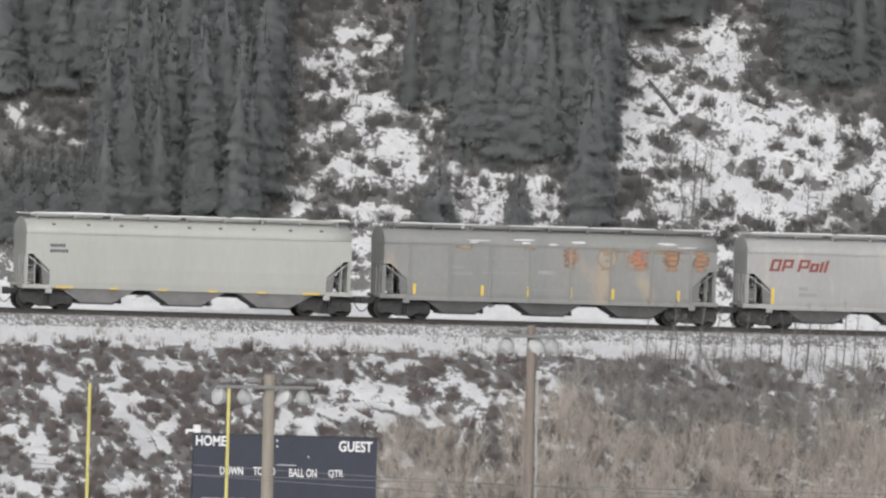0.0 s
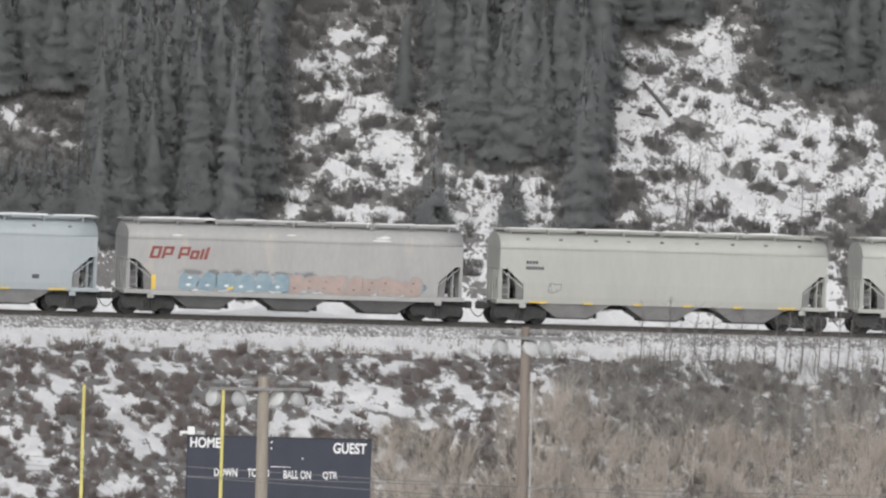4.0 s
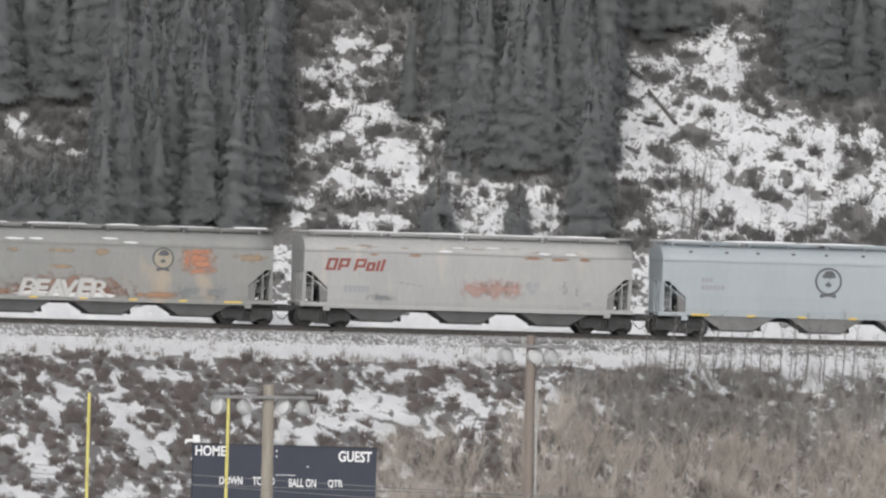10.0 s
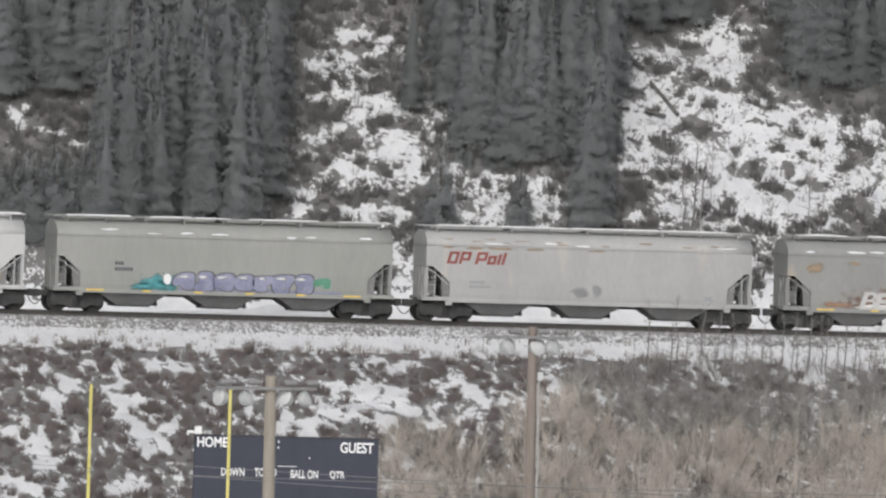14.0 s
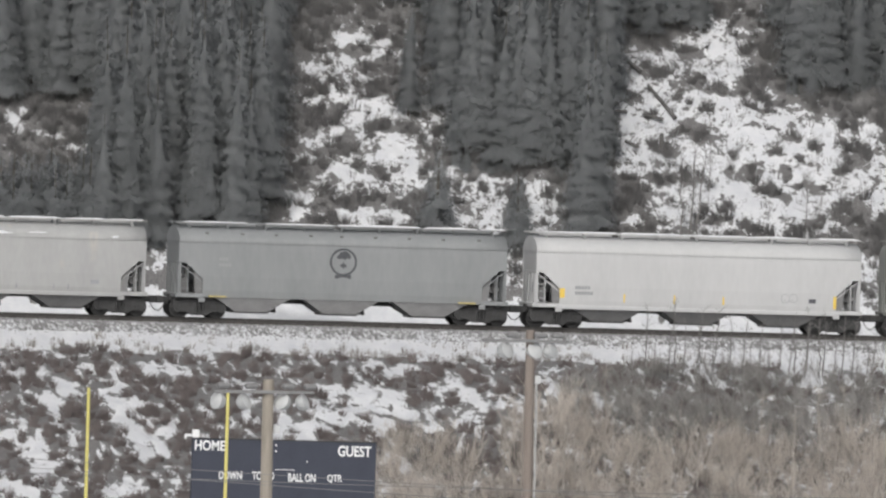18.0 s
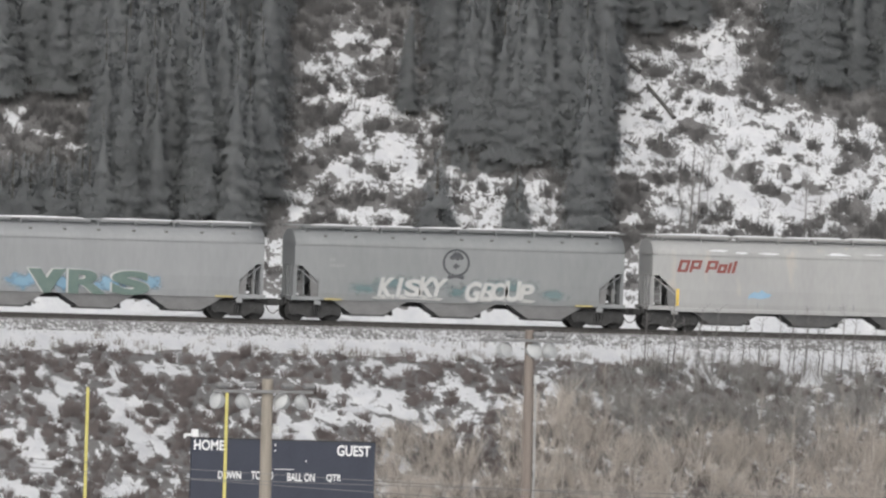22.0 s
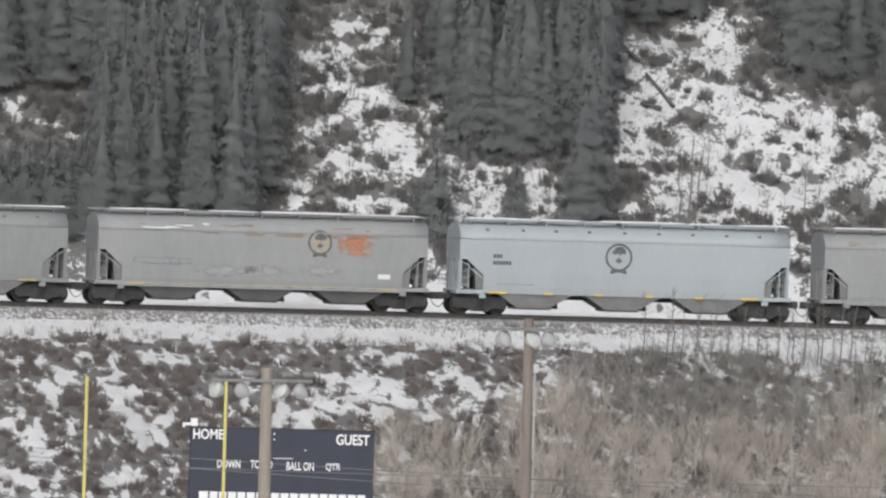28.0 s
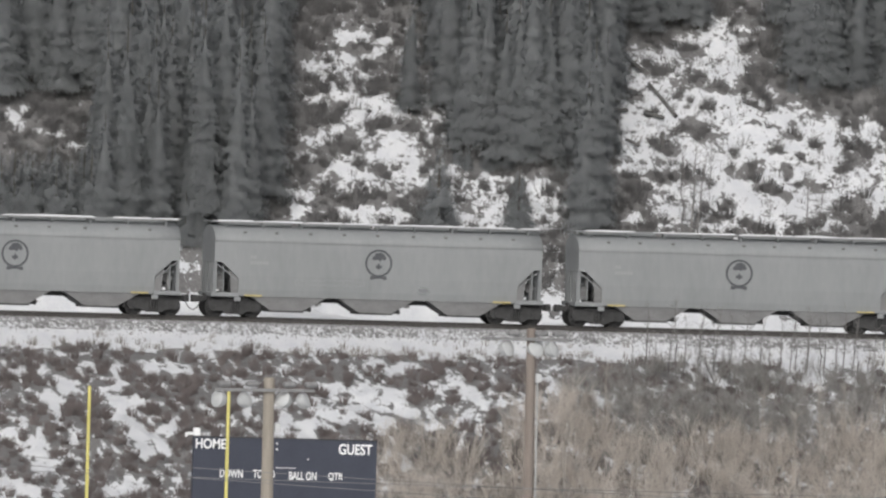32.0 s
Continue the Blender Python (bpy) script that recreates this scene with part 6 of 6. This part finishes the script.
    decal(c, "data_plate", quad(5.4, 5.8, 1.5, 1.68), SMOKE)
    snow_drips(c, 8.0, 7, 15, SNOW)

    c = add(hopper_car("hopper_car", "grey hopper car with an emblem and white bubble graffiti", -223.62, 8.0, GREY, "smooth", yellow="ends", seed=15), -223.62)
    emblem(c, -0.18, 2.95, None, DEEPMARK)
    stains(c, ((-4.6, 1.6, 0.9, 0.3), (0.0, 1.6, 0.8, 0.32), (4.6, 1.5, 0.9, 0.3), (-2.2, 1.9, 2.2, 0.4), (2.2, 1.85, 2.2, 0.4)), DULLTEAL, "sprayed_haze", 6)
    sprayed_word(c, "KISKY", -2.25, 1.72, 3.3, 0.92, DULLCHALK, SMOKE, 63)
    sprayed_word(c, "GROUP", 1.98, 1.62, 3.2, 0.86, DULLCHALK, SMOKE, 62)
    for x in (-2.45, 2.05):
        decal(c, "sprayed_underline", [(x - 1.8, 1.2), (x - 1.5, 1.12), (x + 0.4, 1.16), (x + 1.5, 1.12), (x + 1.7, 1.24), (x + 0.6, 1.38), (x - 1.2, 1.36)], DULLCHALK, 0.03)
    number_bars(c, -6.3, 2.95, FAINT, 2, (2, 5), 0.16)

    c = add(hopper_car("hopper_car", "grey hopper car with teal block graffiti on sky blue", -241.1, 7.99, PALEGREY, "smooth", yellow="ends", seed=16), -241.1)
    stains(c, ((-3.6, 1.55, 1.1, 0.5), (-1.6, 1.5, 1.1, 0.45), (0.5, 1.5, 1.0, 0.45), (2.4, 1.65, 0.8, 0.42)), SKYBLUE, "sprayed_haze", 7)
    for ch, x in (("V", -2.55), ("R", -0.6), ("S", 1.5)):
        bold = {"V": 0.09, "R": 0.04, "S": 0.055}[ch]
        words(ch, 1.95, 1.24, SMOKE, c, x + 0.03, -1.58, 1.62, 0.0, bold, "sprayed_shadow")
        words(ch, 1.8, 1.14, DULLCHALK, c, x - 0.05, -1.586, 1.6, 0.0, bold, "sprayed_outline")
        words(ch, 1.82, 1.14, BOTTLE, c, x + 0.05, -1.592, 1.57, 0.0, bold, "sprayed_letter")
        words(ch, 1.74, 1.1, BOTTLE, c, x + 0.1, -1.596, 1.57, 0.0, 0.0, "sprayed_letter")
    number_bars(c, -6.3, 2.95, FAINT, 2, (5, 4), 0.16)

    c = add(hopper_car("hopper_car", "pale grey hopper car with a small tan emblem and graffiti", -258.7, 8.1, PALEGREY, "sill", yellow=False, seed=17), -258.7)
    emblem(c, 2.4, 2.95, TAN, EMBLEM, 0.52)
    for z in (3.2, 2.95, 2.68):
        decal(c, "orange_line", quad(3.2, 5.0 if z > 3 else 4.5, z - 0.04, z + 0.05), ORANGE)
    tag_letters(c, -4.2, 1.6, 4.9, 0.7, 8, SMOKE, EMBLEM, 25, 0.2, RUSTBROWN)
    stains(c, ((-3.0, 1.6, 1.2, 0.4), (-0.8, 1.6, 1.2, 0.4)), RUSTBROWN, "sprayed_haze", 20)
    stains(c, ((-0.6, 1.6, 0.25, 0.3),), SKYBLUE, "sprayed_haze", 19)
    number_bars(c, -6.0, 2.6, FAINT, 2, (4, 6), 0.16)
    for k in range(13):
        decal(c, "red_dash", quad(-6.0 + k, -5.55 + k, 0.97, 1.03), RUST, 0.1)
    decal(c, "data_plate", quad(5.4, 6.0, 1.4, 1.7), CHALK)
    snow_drips(c, 8.0, 6, 17, SNOW)
    snow_drips(c, 8.0, 12, 87, RUSTBROWN, (3.75, 3.95))

    c = add(hopper_car("hopper_car", "pale blue hopper car with a round dark emblem", -276.55, 8.03, BLUE, "smooth", seed=18), -276.55)
    emblem(c, -0.3, 2.9)
    number_bars(c, -6.4, 2.8, INK, 2, (3, 6), 0.18)
    decal(c, "data_line", quad(-6.2, -4.4, 1.45, 1.5), SMOKE)

    c = add(hopper_car("hopper_car", "pale grey hopper car with an orange square beside its emblem", -294.13, 7.98, PALEGREY, "sill", yellow="ends", seed=19), -294.13)
    emblem(c, 2.75, 3.2, TAN, EMBLEM, 0.58)
    faded_block(c, 4.45, 3.15, 0.95, 0.55, ORANGE, 4, 3)
    number_bars(c, -5.5, 2.75, FAINT, 2, (4, 4), 0.14)
    tag_letters(c, -6.2, 2.15, 2.7, 0.28, 7, SMOKE, EMBLEM, 27)
    stains(c, ((-1.8, 1.75, 1.6, 0.3), (0.4, 1.8, 1.3, 0.3), (2.9, 1.85, 1.2, 0.3)), PALEHAZE, "sprayed_haze", 9)
    tag_letters(c, -0.9, 1.85, 0.6, 0.45, 2, HAZE, HAZE, 28)
    decal(c, "data_plate", quad(5.6, 6.2, 1.55, 1.78), CHALK)
    decal(c, "yellow_sill_line", quad(-6.8, 6.8, 1.06, 1.1), YELLOW, 0.08)
    for k in range(12):
        decal(c, "dark_dash", quad(-5.8 + k, -5.5 + k, 1.0, 1.05), STEEL, 0.09)
    stains(c, ((-2.4, 3.52, 0.5, 0.05), (-0.4, 3.5, 0.6, 0.08), (1.5, 3.5, 0.9, 0.1), (3.2, 3.5, 0.8, 0.1), (5.0, 3.5, 0.9, 0.1)), RUSTBROWN, "rust_patch", 11)
    snow_drips(c, 7.9, 5, 18, SNOW)
    snow_drips(c, 7.9, 12, 88, RUSTBROWN, (3.75, 3.95))

    for x, h, e in ((-311.57, 7.98, -0.15), (-329.27, 7.94, 0.0), (-346.87, 7.97, 0.0)):
        c = add(hopper_car("hopper_car", "mid-grey hopper car with a round dark emblem and roof snow", x, h, GREY, "smooth", yellow="ends", seed=int(-x)), x)
        emblem(c, e, 2.75, None, DEEPMARK)
        number_bars(c, -6.2, 2.9, FAINT, 2, (2, 6), 0.16)
        if -335 < x < -320:
            tag_letters(c, -4.0, 1.75, 3.3, 0.28, 10, GREY, SMOKE, 31)
            stains(c, ((2.2, 1.5, 0.35, 0.25),), HAZE, "sprayed_haze", 13)


build_train()


def motions():
    """The train runs to the right at an almost even pace; each pair of wheels rolls."""
    def travel(t):
        return 10.1899 * t - 0.00124 * (t - 16) ** 2 + 0.00124 * 256
    for car, x0 in TRAIN:
        walk(car, [(t, pose(x0 - 0.317 + travel(t), 0, 0)) for t in range(0, 33, 2)])
    beat = [2 * k / 30 for k in range(481)]
    for side in (-1, 1):
        alike = [w for w in WHEELS if w.matrix_basis.translation.x * side > 0]
        place = alike[0].matrix_basis.translation.copy()
        walk(alike[0], [(t, pose(*place, 0, math.degrees(travel(t) / 0.457), 0)) for t in beat])
        keys = alike[0].animation_data
        for pair in alike[1:]:
            pair.rotation_mode = "QUATERNION"
            pair.animation_data_create()
            pair.animation_data.action, pair.animation_data.action_slot = keys.action, keys.action_slot


motions()
